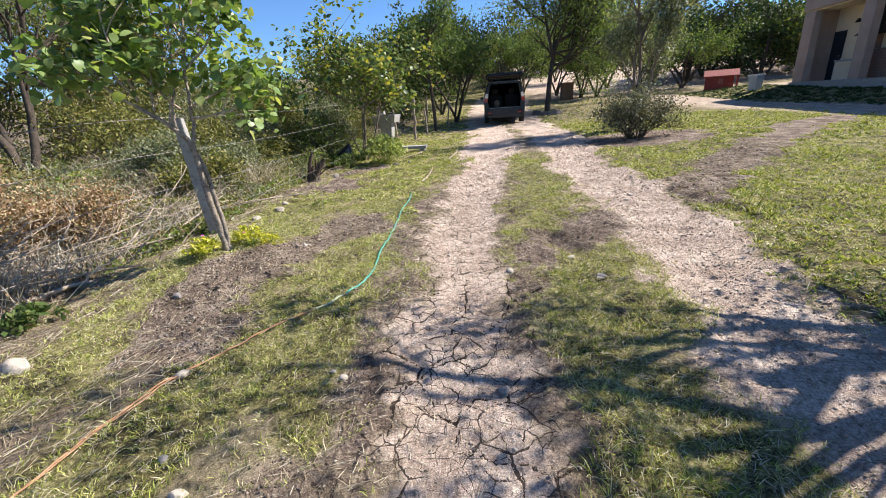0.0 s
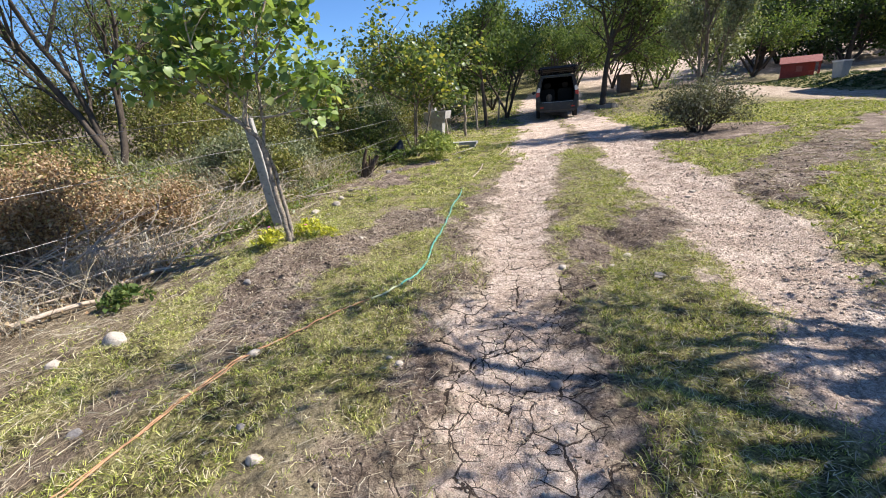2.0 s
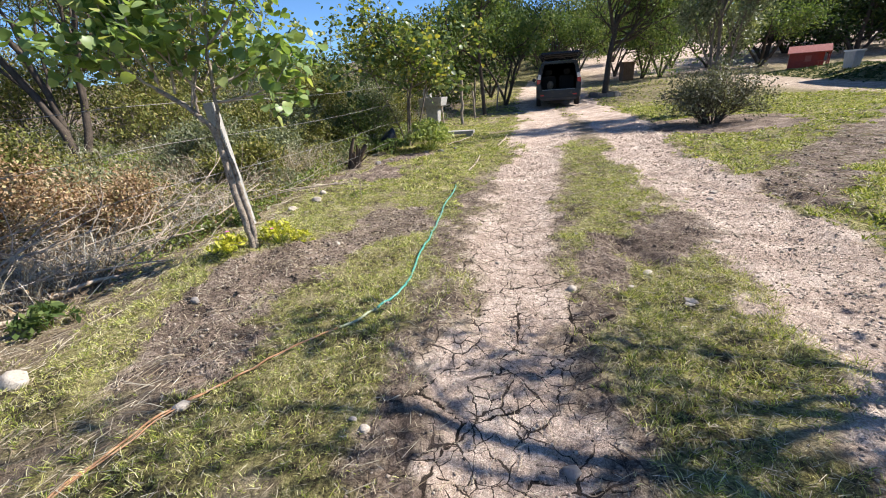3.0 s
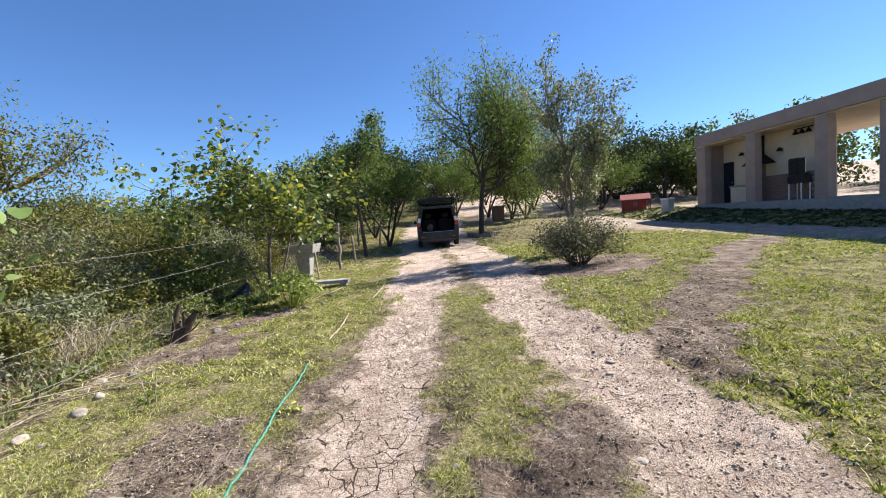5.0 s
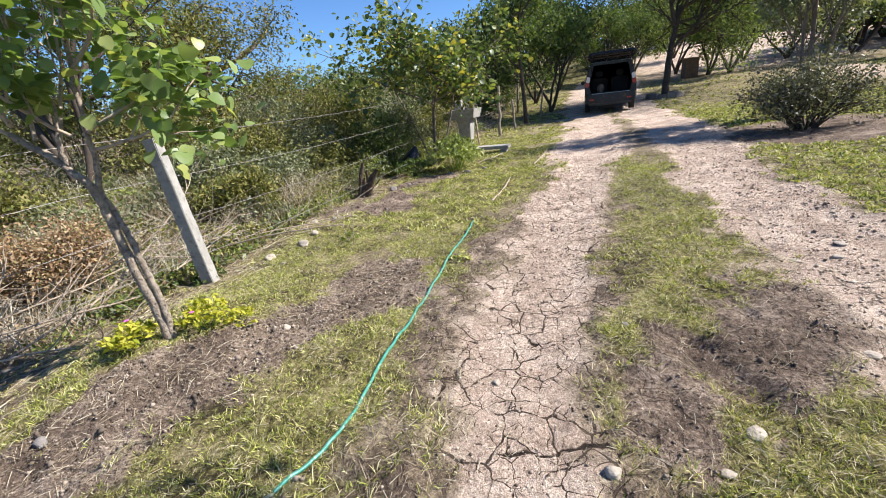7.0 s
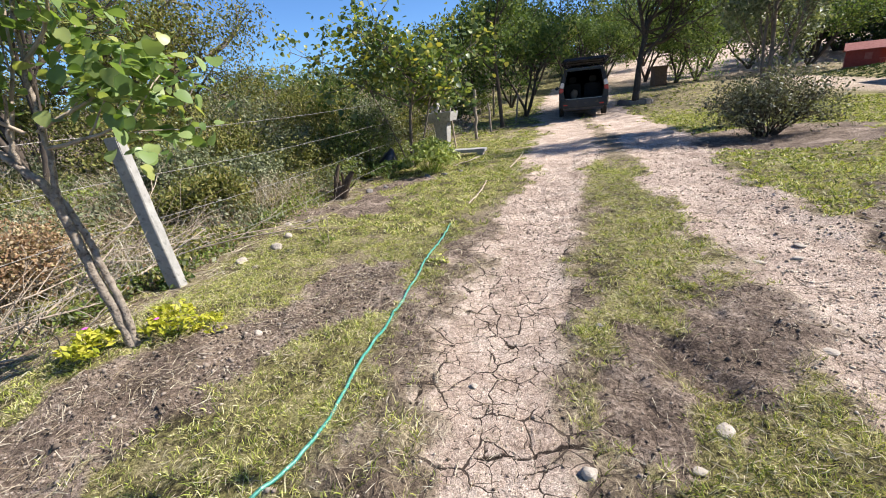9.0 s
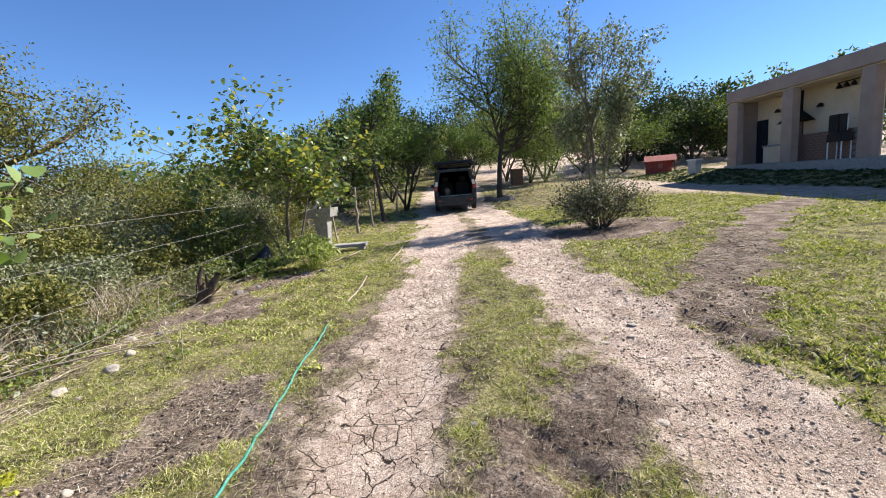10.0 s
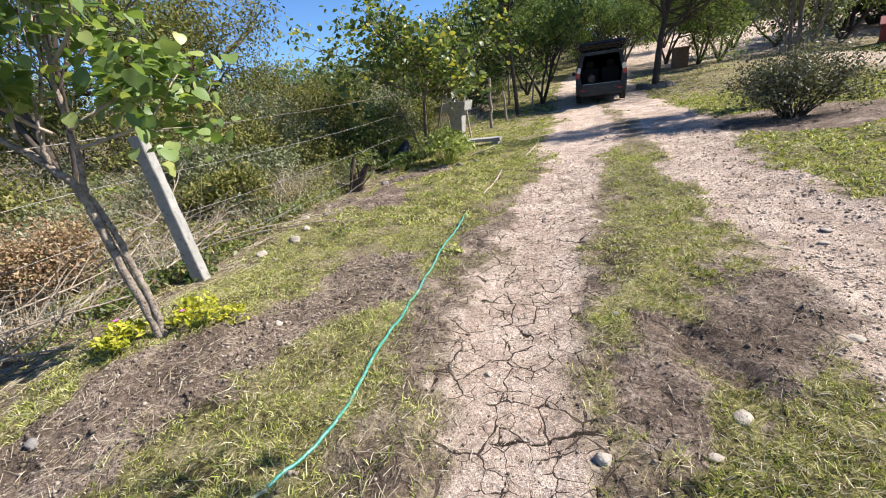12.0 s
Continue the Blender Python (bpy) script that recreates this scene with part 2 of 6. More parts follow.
def ground_material():
    m, n, l, b = material("earth_and_turf", 0.95, 0, 0.12)

    def attr(name):
        a = n.new("ShaderNodeAttribute")
        a.attribute_name = name
        return a.outputs["Fac"]

    mid, fine = noise_tex(n, l, 3.0, 5), noise_tex(n, l, 38, 6, 0.7)
    grit = noise_tex(n, l, 190, 3, 0.7)
    clay = ramp(n, [(0.34, (0.22, 0.155, 0.12)), (0.48, (0.50, 0.383, 0.308)), (0.64, (0.76, 0.63, 0.53))])
    soil = ramp(n, [(0.36, (0.055, 0.04, 0.031)), (0.5, (0.195, 0.145, 0.113)), (0.64, (0.47, 0.375, 0.305))])
    turf = ramp(n, [(0.42, (0.05, 0.041, 0.023)), (0.52, (0.22, 0.195, 0.078)), (0.66, (0.50, 0.45, 0.22))])
    straw = ramp(n, [(0.34, (0.07, 0.052, 0.04)), (0.5, (0.21, 0.16, 0.115)), (0.7, (0.44, 0.355, 0.265))])
    plain = ramp(n, [(0.34, (0.11, 0.085, 0.055)), (0.52, (0.29, 0.235, 0.15)), (0.7, (0.48, 0.40, 0.27))])
    blend = mixer(n, l, 0.55, mid, fine)
    for r in (clay, soil, turf, straw, plain):
        l.new(blend, r.inputs[0])
    col = plain.outputs[0]
    for name, r in (("litter", straw), ("grass", turf), ("dark", soil), ("clay", clay)):
        rough_edge = n.new("ShaderNodeMath")
        rough_edge.operation, rough_edge.use_clamp = "MULTIPLY_ADD", True
        l.new(attr(name), rough_edge.inputs[0])
        rough_edge.inputs[1].default_value = 1.9
        shift = n.new("ShaderNodeMath")
        shift.operation = "MULTIPLY_ADD"
        l.new(fine, shift.inputs[0])
        shift.inputs[1].default_value, shift.inputs[2].default_value = -1.3, 0.25
        l.new(shift.outputs[0], rough_edge.inputs[2])
        col = mixer(n, l, rough_edge.outputs[0], col, r.outputs[0])
    tc = n.new("ShaderNodeTexCoord")
    warp = n.new("ShaderNodeTexNoise")
    warp.inputs["Scale"].default_value, warp.inputs["Detail"].default_value = 8, 6
    l.new(tc.outputs["Object"], warp.inputs["Vector"])
    bend = n.new("ShaderNodeVectorMath")
    bend.operation = "MULTIPLY_ADD"
    l.new(warp.outputs["Color"], bend.inputs[0])
    bend.inputs[1].default_value = (0.1, 0.1, 0.0)
    l.new(tc.outputs["Object"], bend.inputs[2])
    flat = n.new("ShaderNodeVectorMath")
    flat.operation = "MULTIPLY"
    l.new(bend.outputs[0], flat.inputs[0])
    flat.inputs[1].default_value = (1, 0.9, 0)
    lines = None
    for scale, width in ((5.0, 0.032), (10.5, 0.03)):
        vo = n.new("ShaderNodeTexVoronoi")
        vo.feature, vo.voronoi_dimensions = "DISTANCE_TO_EDGE", "2D"
        vo.inputs["Scale"].default_value = scale
        l.new(flat.outputs[0], vo.inputs["Vector"])
        # cracks open and close along their length
        gape = n.new("ShaderNodeMath")
        gape.operation = "MULTIPLY_ADD"
        l.new(noise_tex(n, l, scale * 0.55, 2), gape.inputs[0])
        gape.inputs[1].default_value, gape.inputs[2].default_value = width * 5.5, -width * 2.2
        ratio = n.new("ShaderNodeMath")
        ratio.operation, ratio.use_clamp = "SUBTRACT", True
        l.new(gape.outputs[0], ratio.inputs[0])
        l.new(vo.outputs["Distance"], ratio.inputs[1])
        sharp = n.new("ShaderNodeMath")
        sharp.operation, sharp.use_clamp = "MULTIPLY", True
        l.new(ratio.outputs[0], sharp.inputs[0])
        sharp.inputs[1].default_value = 110
        if lines is None:
            lines = sharp.outputs[0]
        else:
            mx = n.new("ShaderNodeMath")
            mx.operation = "MAXIMUM"
            l.new(lines, mx.inputs[0])
            l.new(sharp.outputs[0], mx.inputs[1])
            lines = mx.outputs[0]
    open_lines = n.new("ShaderNodeMath")
    open_lines.operation = "MULTIPLY"
    l.new(lines, open_lines.inputs[0])
    l.new(attr("fissure"), open_lines.inputs[1])
    # crack colours hold both the darker soil inside and the grooves' shade
    col = mixer(n, l, open_lines.outputs[0], col, (0.06, 0.044, 0.035))
    split = n.new("ShaderNodeMath")
    split.operation, split.use_clamp = "MULTIPLY_ADD", True
    l.new(attr("crack"), split.inputs[0])
    split.inputs[1].default_value, split.inputs[2].default_value = 8.0, -5.05
    col = mixer(n, l, split.outputs[0], col, (0.045, 0.033, 0.026))
    gr = ramp(n, [(0.33, (0.42, 0.40, 0.39)), (0.6, (1.2, 1.2, 1.18))])
    l.new(grit, gr.inputs[0])
    col = mixer(n, l, 0.8, col, gr.outputs[0], "MULTIPLY")
    crumb = ramp(n, [(0.36, (0.45, 0.43, 0.42)), (0.5, (0.95, 0.95, 0.95)), (0.66, (1.3, 1.29, 1.27))])
    l.new(noise_tex(n, l, 75, 4, 0.75), crumb.inputs[0])
    col = mixer(n, l, 0.75, col, crumb.outputs[0], "MULTIPLY")
    l.new(col, b.inputs["Base Color"])
    hgt = mixer(n, l, open_lines.outputs[0], mixer(n, l, 0.45, fine, grit), (0, 0, 0))
    bp = n.new("ShaderNodeBump")
    bp.inputs["Strength"].default_value, bp.inputs["Distance"].default_value = 0.9, 0.03
    l.new(hgt, bp.inputs["Height"])
    l.new(bp.outputs[0], b.inputs["Normal"])
    return m


M_GROUND = ground_material()
M_GRASS = leafy("lawn_blades", [(0.0, (0.085, 0.105, 0.028)), (0.26, (0.24, 0.30, 0.045)), (0.52, (0.50, 0.53, 0.10)), (0.72, (0.69, 0.63, 0.24)), (1.0, (0.86, 0.76, 0.53))], 0.2, 0.55, 0.25)
M_STRAW = leafy("dry_stalks", [(0.0, (0.22, 0.15, 0.10)), (0.4, (0.43, 0.34, 0.24)), (0.8, (0.62, 0.52, 0.40)), (1.0, (0.76, 0.68, 0.56))], 0.1, 0.8, 0.15)
M_TWIG = leafy("grey_twigs", [(0.0, (0.18, 0.135, 0.105)), (0.5, (0.42, 0.36, 0.30)), (1.0, (0.70, 0.65, 0.58))], 0.0, 0.85, 0.15)
M_BARK = surface("grey_bark", (0.10, 0.075, 0.055), (0.26, 0.21, 0.17), 14, 0.9, 0, 0.8, 60, 0.15)
M_BARK_PALE = surface("pale_smooth_bark", (0.28, 0.215, 0.16), (0.50, 0.41, 0.32), 9, 0.8, 0, 0.5, 55, 0.2, (0.16, 0.12, 0.09))
M_BARK_TREE = surface("furrowed_grey_brown_bark", (0.12, 0.09, 0.068), (0.44, 0.37, 0.30), 26, 0.85, 0, 0.9, 70, 0.15, (0.09, 0.068, 0.052))
M_BARK_DARK = surface("dark_bark", (0.04, 0.032, 0.026), (0.12, 0.095, 0.075), 12, 0.95, 0, 0.8, 50, 0.1)
M_LEAF_BROAD = leafy("broad_green_leaves", [(0.0, (0.11, 0.18, 0.055)), (0.45, (0.22, 0.31, 0.10)), (0.8, (0.34, 0.42, 0.17)), (1.0, (0.48, 0.48, 0.16))], 0.4, 0.4, 0.4)
M_LEAF_TURNING = leafy("turning_green_leaves", [(0.0, (0.06, 0.10, 0.03)), (0.5, (0.15, 0.20, 0.06)), (0.8, (0.27, 0.30, 0.09)), (1.0, (0.5, 0.42, 0.10))], 0.35, 0.4, 0.4)
M_LEAF_FEATHER = leafy("feathery_pale_leaves", [(0.0, (0.07, 0.11, 0.04)), (0.5, (0.15, 0.20, 0.075)), (1.0, (0.28, 0.32, 0.14))], 0.4)
M_LEAF_TWIGGY = leafy("dusty_shrub_leaves", [(0.0, (0.07, 0.07, 0.04)), (0.6, (0.15, 0.15, 0.09)), (1.0, (0.32, 0.31, 0.22))], 0.2, 0.5, 0.3)
M_LEAF_SMALL = leafy("fine_green_leaves", [(0.0, (0.055, 0.09, 0.03)), (0.5, (0.105, 0.155, 0.05)), (1.0, (0.20, 0.235, 0.08))], 0.35)
M_LEAF_FAR = leafy("thicket_leaves", [(0.0, (0.05, 0.08, 0.025)), (0.4, (0.11, 0.15, 0.04)), (0.75, (0.19, 0.22, 0.065)), (1.0, (0.29, 0.28, 0.10))], 0.25)
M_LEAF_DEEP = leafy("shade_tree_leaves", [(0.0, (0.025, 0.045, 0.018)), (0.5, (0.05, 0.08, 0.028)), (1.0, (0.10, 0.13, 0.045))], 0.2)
M_LEAF_OLIVE = leafy("olive_yellow_leaves", [(0.0, (0.09, 0.10, 0.03)), (0.4, (0.18, 0.19, 0.055)), (0.8, (0.30, 0.28, 0.09)), (1.0, (0.40, 0.32, 0.13))], 0.25)
M_LEAF_RUST = leafy("rusty_dry_leaves", [(0.0, (0.20, 0.105, 0.06)), (0.45, (0.42, 0.27, 0.165)), (0.85, (0.60, 0.45, 0.31)), (1.0, (0.33, 0.32, 0.13))], 0.2, 0.8, 0.15)
M_LEAF_SILVER = leafy("grey_green_leaves", [(0.0, (0.09, 0.105, 0.055)), (0.5, (0.20, 0.22, 0.12)), (1.0, (0.42, 0.42, 0.28))], 0.25, 0.5, 0.3)
M_LEAF_LIME = leafy("lime_yellow_leaves", [(0.0, (0.30, 0.33, 0.035)), (0.5, (0.52, 0.50, 0.06)), (1.0, (0.70, 0.62, 0.12))], 0.35, 0.45)
M_LEAF_WEED = leafy("weed_leaves", [(0.0, (0.10, 0.16, 0.04)), (0.5, (0.22, 0.28, 0.07)), (1.0, (0.40, 0.41, 0.14))], 0.35)
M_LEAF_PALE = leafy("pale_green_leaves", [(0.0, (0.14, 0.19, 0.05)), (0.5, (0.30, 0.35, 0.11)), (1.0, (0.52, 0.53, 0.26))], 0.35)
M_PINK = surface("pink_petals", (0.55, 0.08, 0.35), (0.75, 0.20, 0.52), 60, 0.6, 0, 0)
M_STONE = surface("pale_limestone", (0.30, 0.25, 0.20), (0.50, 0.44, 0.37), 18, 0.9, 0, 0.6, 90, 0.2, (0.28, 0.23, 0.19))
M_STONE_DARK = surface("grey_fieldstone", (0.13, 0.115, 0.105), (0.30, 0.27, 0.25), 18, 0.9, 0, 0.6, 90, 0.2)
M_CONCRETE = surface("weathered_concrete", (0.25, 0.235, 0.215), (0.43, 0.41, 0.38), 10, 0.92, 0, 0.5, 120, 0.2, (0.22, 0.205, 0.19))
M_WIRE = surface("galvanised_wire", (0.22, 0.19, 0.17), (0.42, 0.39, 0.36), 40, 0.5, 0.7, 0)
M_WOODPOST = surface("weathered_wood", (0.16, 0.125, 0.10), (0.38, 0.32, 0.26), 25, 0.9, 0, 0.7, 90, 0.15)
M_STUMP = surface("charred_wood", (0.035, 0.027, 0.022), (0.17, 0.125, 0.09), 22, 0.95, 0, 0.9, 60, 0.1)
M_PLASTIC_BLACK = surface("black_plastic", (0.012, 0.012, 0.014), (0.035, 0.035, 0.04), 14, 0.45, 0, 0.2, 30, 0.5)
M_PLASTER = surface("pinkish_plaster", (0.34, 0.245, 0.195), (0.45, 0.335, 0.27), 2.2, 0.92, 0, 0.35, 70, 0.15)
M_PLASTER_PALE = surface("cream_plaster", (0.62, 0.49, 0.34), (0.78, 0.66, 0.49), 2.0, 0.92, 0, 0.25, 70, 0.15)
M_DOOR = surface("dark_blue_black_paint", (0.012, 0.014, 0.022), (0.03, 0.034, 0.048), 8, 0.5, 0.2, 0.1)
M_BRICK = surface("brown_brick", (0.15, 0.085, 0.06), (0.33, 0.20, 0.15), 6, 0.9, 0, 0.5, 60, 0.15)
M_MORTAR = surface("grey_mortar", (0.22, 0.20, 0.18), (0.36, 0.33, 0.30), 15, 0.95, 0, 0.4, 90)
M_IRON = surface("black_iron", (0.015, 0.014, 0.014), (0.05, 0.047, 0.045), 14, 0.6, 0.6, 0.2)
M_WHITE = surface("white_paint", (0.68, 0.67, 0.65), (0.82, 0.81, 0.79), 6, 0.5, 0, 0.05)
M_RED = surface("red_painted_wood", (0.22, 0.036, 0.028), (0.34, 0.066, 0.05), 9, 0.7, 0, 0.3, 50, 0.3, (0.22, 0.06, 0.05))
M_ROOF_RED = surface("faded_red_roof", (0.27, 0.075, 0.06), (0.42, 0.16, 0.13), 7, 0.75, 0, 0.3, 60)
M_BLUE = surface("blue_tarpaulin", (0.02, 0.05, 0.16), (0.05, 0.11, 0.30), 4, 0.5, 0, 0.5, 12, 0.4)
M_HOSE = surface("green_rubber_hose", (0.02, 0.17, 0.12), (0.09, 0.34, 0.26), 30, 0.35, 0, 0.15, 60, 0.5, (0.36, 0.52, 0.42))
M_HOSE_PALE = surface("faded_hose_joint", (0.26, 0.30, 0.17), (0.42, 0.42, 0.28), 30, 0.5, 0, 0.1, 60, 0.4)
M_CORD = surface("orange_cord", (0.30, 0.15, 0.075), (0.52, 0.30, 0.17), 9, 0.8, 0, 0.4, 120, 0.2, (0.42, 0.34, 0.24))
M_CARPAINT = surface("dark_blue_grey_car_paint", (0.018, 0.021, 0.028), (0.028, 0.032, 0.04), 3, 0.25, 0.0, 0, 60, 0.3, (0.045, 0.043, 0.04))
M_CARIN = surface("dark_car_lining", (0.014, 0.014, 0.015), (0.035, 0.034, 0.033), 18, 0.9, 0, 0.2)
M_RUBBER = surface("tyre_rubber", (0.012, 0.012, 0.012), (0.04, 0.037, 0.034), 14, 0.85, 0, 0.4)
M_RIM = surface("alloy_rim", (0.34, 0.34, 0.35), (0.5, 0.5, 0.51), 12, 0.35, 0.9, 0.05)
M_TAIL_RED = surface("red_lamp_lens", (0.30, 0.012, 0.015), (0.42, 0.03, 0.03), 20, 0.15, 0, 0, 60, 0.6)
M_TAIL_CLEAR = surface("clear_lamp_lens", (0.62, 0.58, 0.56), (0.80, 0.77, 0.75), 20, 0.15, 0, 0, 60, 0.6)
M_CRATE = surface("old_brown_wood", (0.12, 0.075, 0.05), (0.26, 0.17, 0.115), 14, 0.9, 0, 0.6, 60, 0.15)
M_BUCKET = surface("grey_white_plastic", (0.36, 0.37, 0.38), (0.52, 0.53, 0.54), 8, 0.5, 0, 0.1)
M_CARDBOARD = surface("pale_sacking", (0.10, 0.08, 0.06), (0.18, 0.15, 0.115), 14, 0.9, 0, 0.5, 40)


def glass_material():
    m, n, l, b = material("window_glass", 0.03, 0, 0.5)
    b.inputs["Base Color"].default_value = (0.55, 0.6, 0.6, 1)
    b.inputs["Transmission Weight"].default_value = 1.0
    b.inputs["IOR"].default_value = 1.1
    return m


M_GLASS = glass_material()


# ---- mesh tools ----
def mesh_object(name, verts, faces, mat, parent=None, label="", shade=False):
    me = bpy.data.meshes.new(name)
    me.from_pydata(verts, [], faces)
    me.materials.append(mat)
    if shade:
        me.polygons.foreach_set("use_smooth", np.ones(len(me.polygons), bool))
    ob = new(name, me)
    if parent:
        ob.parent = parent
    return tagged(ob, label)


def big_mesh(name, verts, sizes, loops, mat, parent=None, label="", shade=False):
    """A mesh from arrays: the corners of each face in turn."""
    me = bpy.data.meshes.new(name)
    me.vertices.add(len(verts))
    me.vertices.foreach_set("co", np.asarray(verts, np.float32).ravel())
    me.loops.add(len(loops))
    me.loops.foreach_set("vertex_index", np.asarray(loops, np.int32))
    sizes = np.asarray(sizes, np.int32)
    me.polygons.add(len(sizes))
    me.polygons.foreach_set("loop_start", np.concatenate(([0], np.cumsum(sizes)[:-1])).astype(np.int32))
    if shade:
        me.polygons.foreach_set("use_smooth", np.ones(len(sizes), bool))
    me.update(calc_edges=True)
    me.materials.append(mat)
    ob = new(name, me)
    if parent:
        ob.parent = parent
    return tagged(ob, label)


def part(name, bm, mat, parent=None, label="", bevel=0.0, shade=False):
    if bevel:
        bmesh.ops.bevel(bm, geom=list(bm.edges), offset=bevel, segments=2, affect="EDGES", clamp_overlap=True)
    me = bpy.data.meshes.new(name)
    bmesh.ops.recalc_face_normals(bm, faces=bm.faces)
    bm.to_mesh(me)
    bm.free()
    me.materials.append(mat)
    if shade:
        me.polygons.foreach_set("use_smooth", np.ones(len(me.polygons), bool))
    ob = new(name, me)
    if parent:
        ob.parent = parent
    return tagged(ob, label)


def box(x0, y0, z0, x1, y1, z1, bm=None):
    bm = bm or bmesh.new()
    m = Matrix.Translation(((x0 + x1) / 2, (y0 + y1) / 2, (z0 + z1) / 2)) @ Matrix.Diagonal((abs(x1 - x0), abs(y1 - y0), abs(z1 - z0), 1))
    bmesh.ops.create_cube(bm, size=1, matrix=m)
    return bm


def rod(a, b, r0, r1=None, sides=10, bm=None):
    bm = bm or bmesh.new()
    a, b = Vector(a), Vector(b)
    q = (b - a).to_track_quat("Z", "Y").to_matrix().to_4x4()
    bmesh.ops.create_cone(bm, cap_ends=True, segments=sides, radius1=r0, radius2=r0 if r1 is None else r1, depth=(b - a).length,
                          matrix=Matrix.Translation((a + b) / 2) @ q)
    return bm


def slab_from_outline(points, axis_vec, bm=None):
    """A prism: a flat outline pushed along a vector."""
    bm = bm or bmesh.new()
    face = bm.faces.new([bm.verts.new(p) for p in points])
    ext = bmesh.ops.extrude_face_region(bm, geom=[face])
    bmesh.ops.translate(bm, vec=axis_vec, verts=[v for v in ext["geom"] if isinstance(v, bmesh.types.BMVert)])
    return bm


def empty(name, x, y, z, turn=0.0, label="", category="", group=""):
    ob = new(name)
    ob.matrix_basis = pose(x, y, z, 0, 0, turn)
    return tagged(ob, label, category, group)


def tubes(name, lines, mat, parent=None, label="", sides=6):
    """Tapered tubes along lines of points, each with its radii, in one mesh."""
    verts, loops, count = [], [], 0
    ang = np.arange(sides) * 2 * math.pi / sides
    ca, sa = np.cos(ang)[:, None], np.sin(ang)[:, None]
    for pts, radii in lines:
        pts = np.asarray(pts, float)
        n = len(pts)
        tan = np.gradient(pts, axis=0)
        tan /= np.linalg.norm(tan, axis=1)[:, None] + 1e-9
        ref = np.array([0.0, 0, 1]) if abs(tan[0][2]) < 0.9 else np.array([1.0, 0, 0])
        for i in range(n):
            u = np.cross(tan[i], ref)
            u /= np.linalg.norm(u) + 1e-9
            w = np.cross(tan[i], u)
            verts.append(pts[i] + radii[i] * (ca * u + sa * w))
        base = count + np.arange(n - 1)[:, None] * sides + np.arange(sides)[None, :]
        nxt = count + np.arange(n - 1)[:, None] * sides + (np.arange(sides)[None, :] + 1) % sides
        loops.append(np.stack([base, nxt, nxt + sides, base + sides], axis=-1).reshape(-1, 4))
        count += n * sides
    verts, loops = np.concatenate(verts), np.concatenate(loops)
    return big_mesh(name, verts, np.full(len(loops), 4), loops.ravel(), mat, parent, label, True)


def leaf_cloud(name, centres, size, mat, parent=None, label="", aspect=0.55, up=0.35, rng=RNG, jitter=0.4):
    """Many small pointed leaves, each a folded diamond, at the given places."""
    n = len(centres)
    axis = rng.normal(size=(n, 3))
    axis /= np.linalg.norm(axis, axis=1)[:, None]
    nor = rng.normal(size=(n, 3)) + np.array([0, 0, up * 3])
    side = np.cross(axis, nor)
    side /= np.linalg.norm(side, axis=1)[:, None] + 1e-9
    nor = np.cross(side, axis)
    s = (size * (1 + jitter * rng.uniform(-1, 1, n)))[:, None]
    c = np.asarray(centres, float)
    v = np.stack([c - axis * s * 0.5, c + side * s * 0.5 * aspect + nor * s * 0.08 - axis * s * 0.05, c + axis * s * 0.5,
                  c - side * s * 0.5 * aspect + nor * s * 0.08 - axis * s * 0.05], axis=1).reshape(-1, 3)
    return big_mesh(name, v, np.full(n, 4), np.arange(4 * n), mat, parent, label)


def strips(name, base, tip, width, mat, parent=None, label="", sag=0.25, rng=RNG):
    """Blades or stalks: each a bent, tapering strip from base to tip."""
    base, tip = np.asarray(base, float), np.asarray(tip, float)
    n = len(base)
    way = tip - base
    side = np.cross(way, rng.normal(size=(n, 3)))
    side /= np.linalg.norm(side, axis=1)[:, None] + 1e-9
    w = np.asarray(width, float).reshape(-1, 1) * np.ones((n, 1)) * 0.5
    mid = base + way * 0.55 + np.array([0, 0, 1]) * np.linalg.norm(way, axis=1)[:, None] * sag * 0.35
    v = np.stack([base - side * w, base + side * w, mid + side * w * 0.8, mid - side * w * 0.8, tip], axis=1).reshape(-1, 3)
    k = np.arange(n)[:, None] * 5
    loops = np.concatenate([k + np.array([0, 1, 2, 3]), k + np.array([3, 2, 4])], axis=1).ravel()
    return big_mesh(name, v, np.tile([4, 3], n), loops, mat, parent, label)


# ---- ground: one sheet out to the horizon ----
def spread(*pieces):
    out = []
    for a, b, step in pieces:
        out.append(np.arange(a, b, step))
    return np.concatenate(out)


def far_steps(start, end, count):
    return start + np.sign(end - start) * (np.geomspace(1, abs(end - start) + 1, count) - 1)


gxs = np.concatenate([far_steps(-9, -900, 34)[::-1], spread((-8.8, -3, 0.2), (-3, -2.3, 0.05), (-2.3, -0.2, 0.034), (-0.2, 1.1, 0.014), (1.1, 2.5, 0.034), (2.5, 4.2, 0.05), (4.2, 16, 0.22)), far_steps(16, 900, 34)])
gys = np.concatenate([far_steps(-6, -900, 24)[::-1], spread((-5.8, 0.7, 0.12), (0.7, 4.6, 0.0155), (4.6, 9, 0.035), (9, 14, 0.08), (14, 36, 0.35)), far_steps(36, 1500, 40)])
GX, GY = np.meshgrid(gxs, gys)
fx, fy = GX.ravel(), GY.ravel()
zone = zones(fx, fy)
crack = cracking(fx, fy)
fz = base_height(fx, fy) + relief(fx, fy) - 0.012 * smooth01((crack - 0.6) / 0.35)
nx, ny = len(gxs), len(gys)
idx = (np.arange(ny - 1)[:, None] * nx + np.arange(nx - 1)[None, :]).ravel()
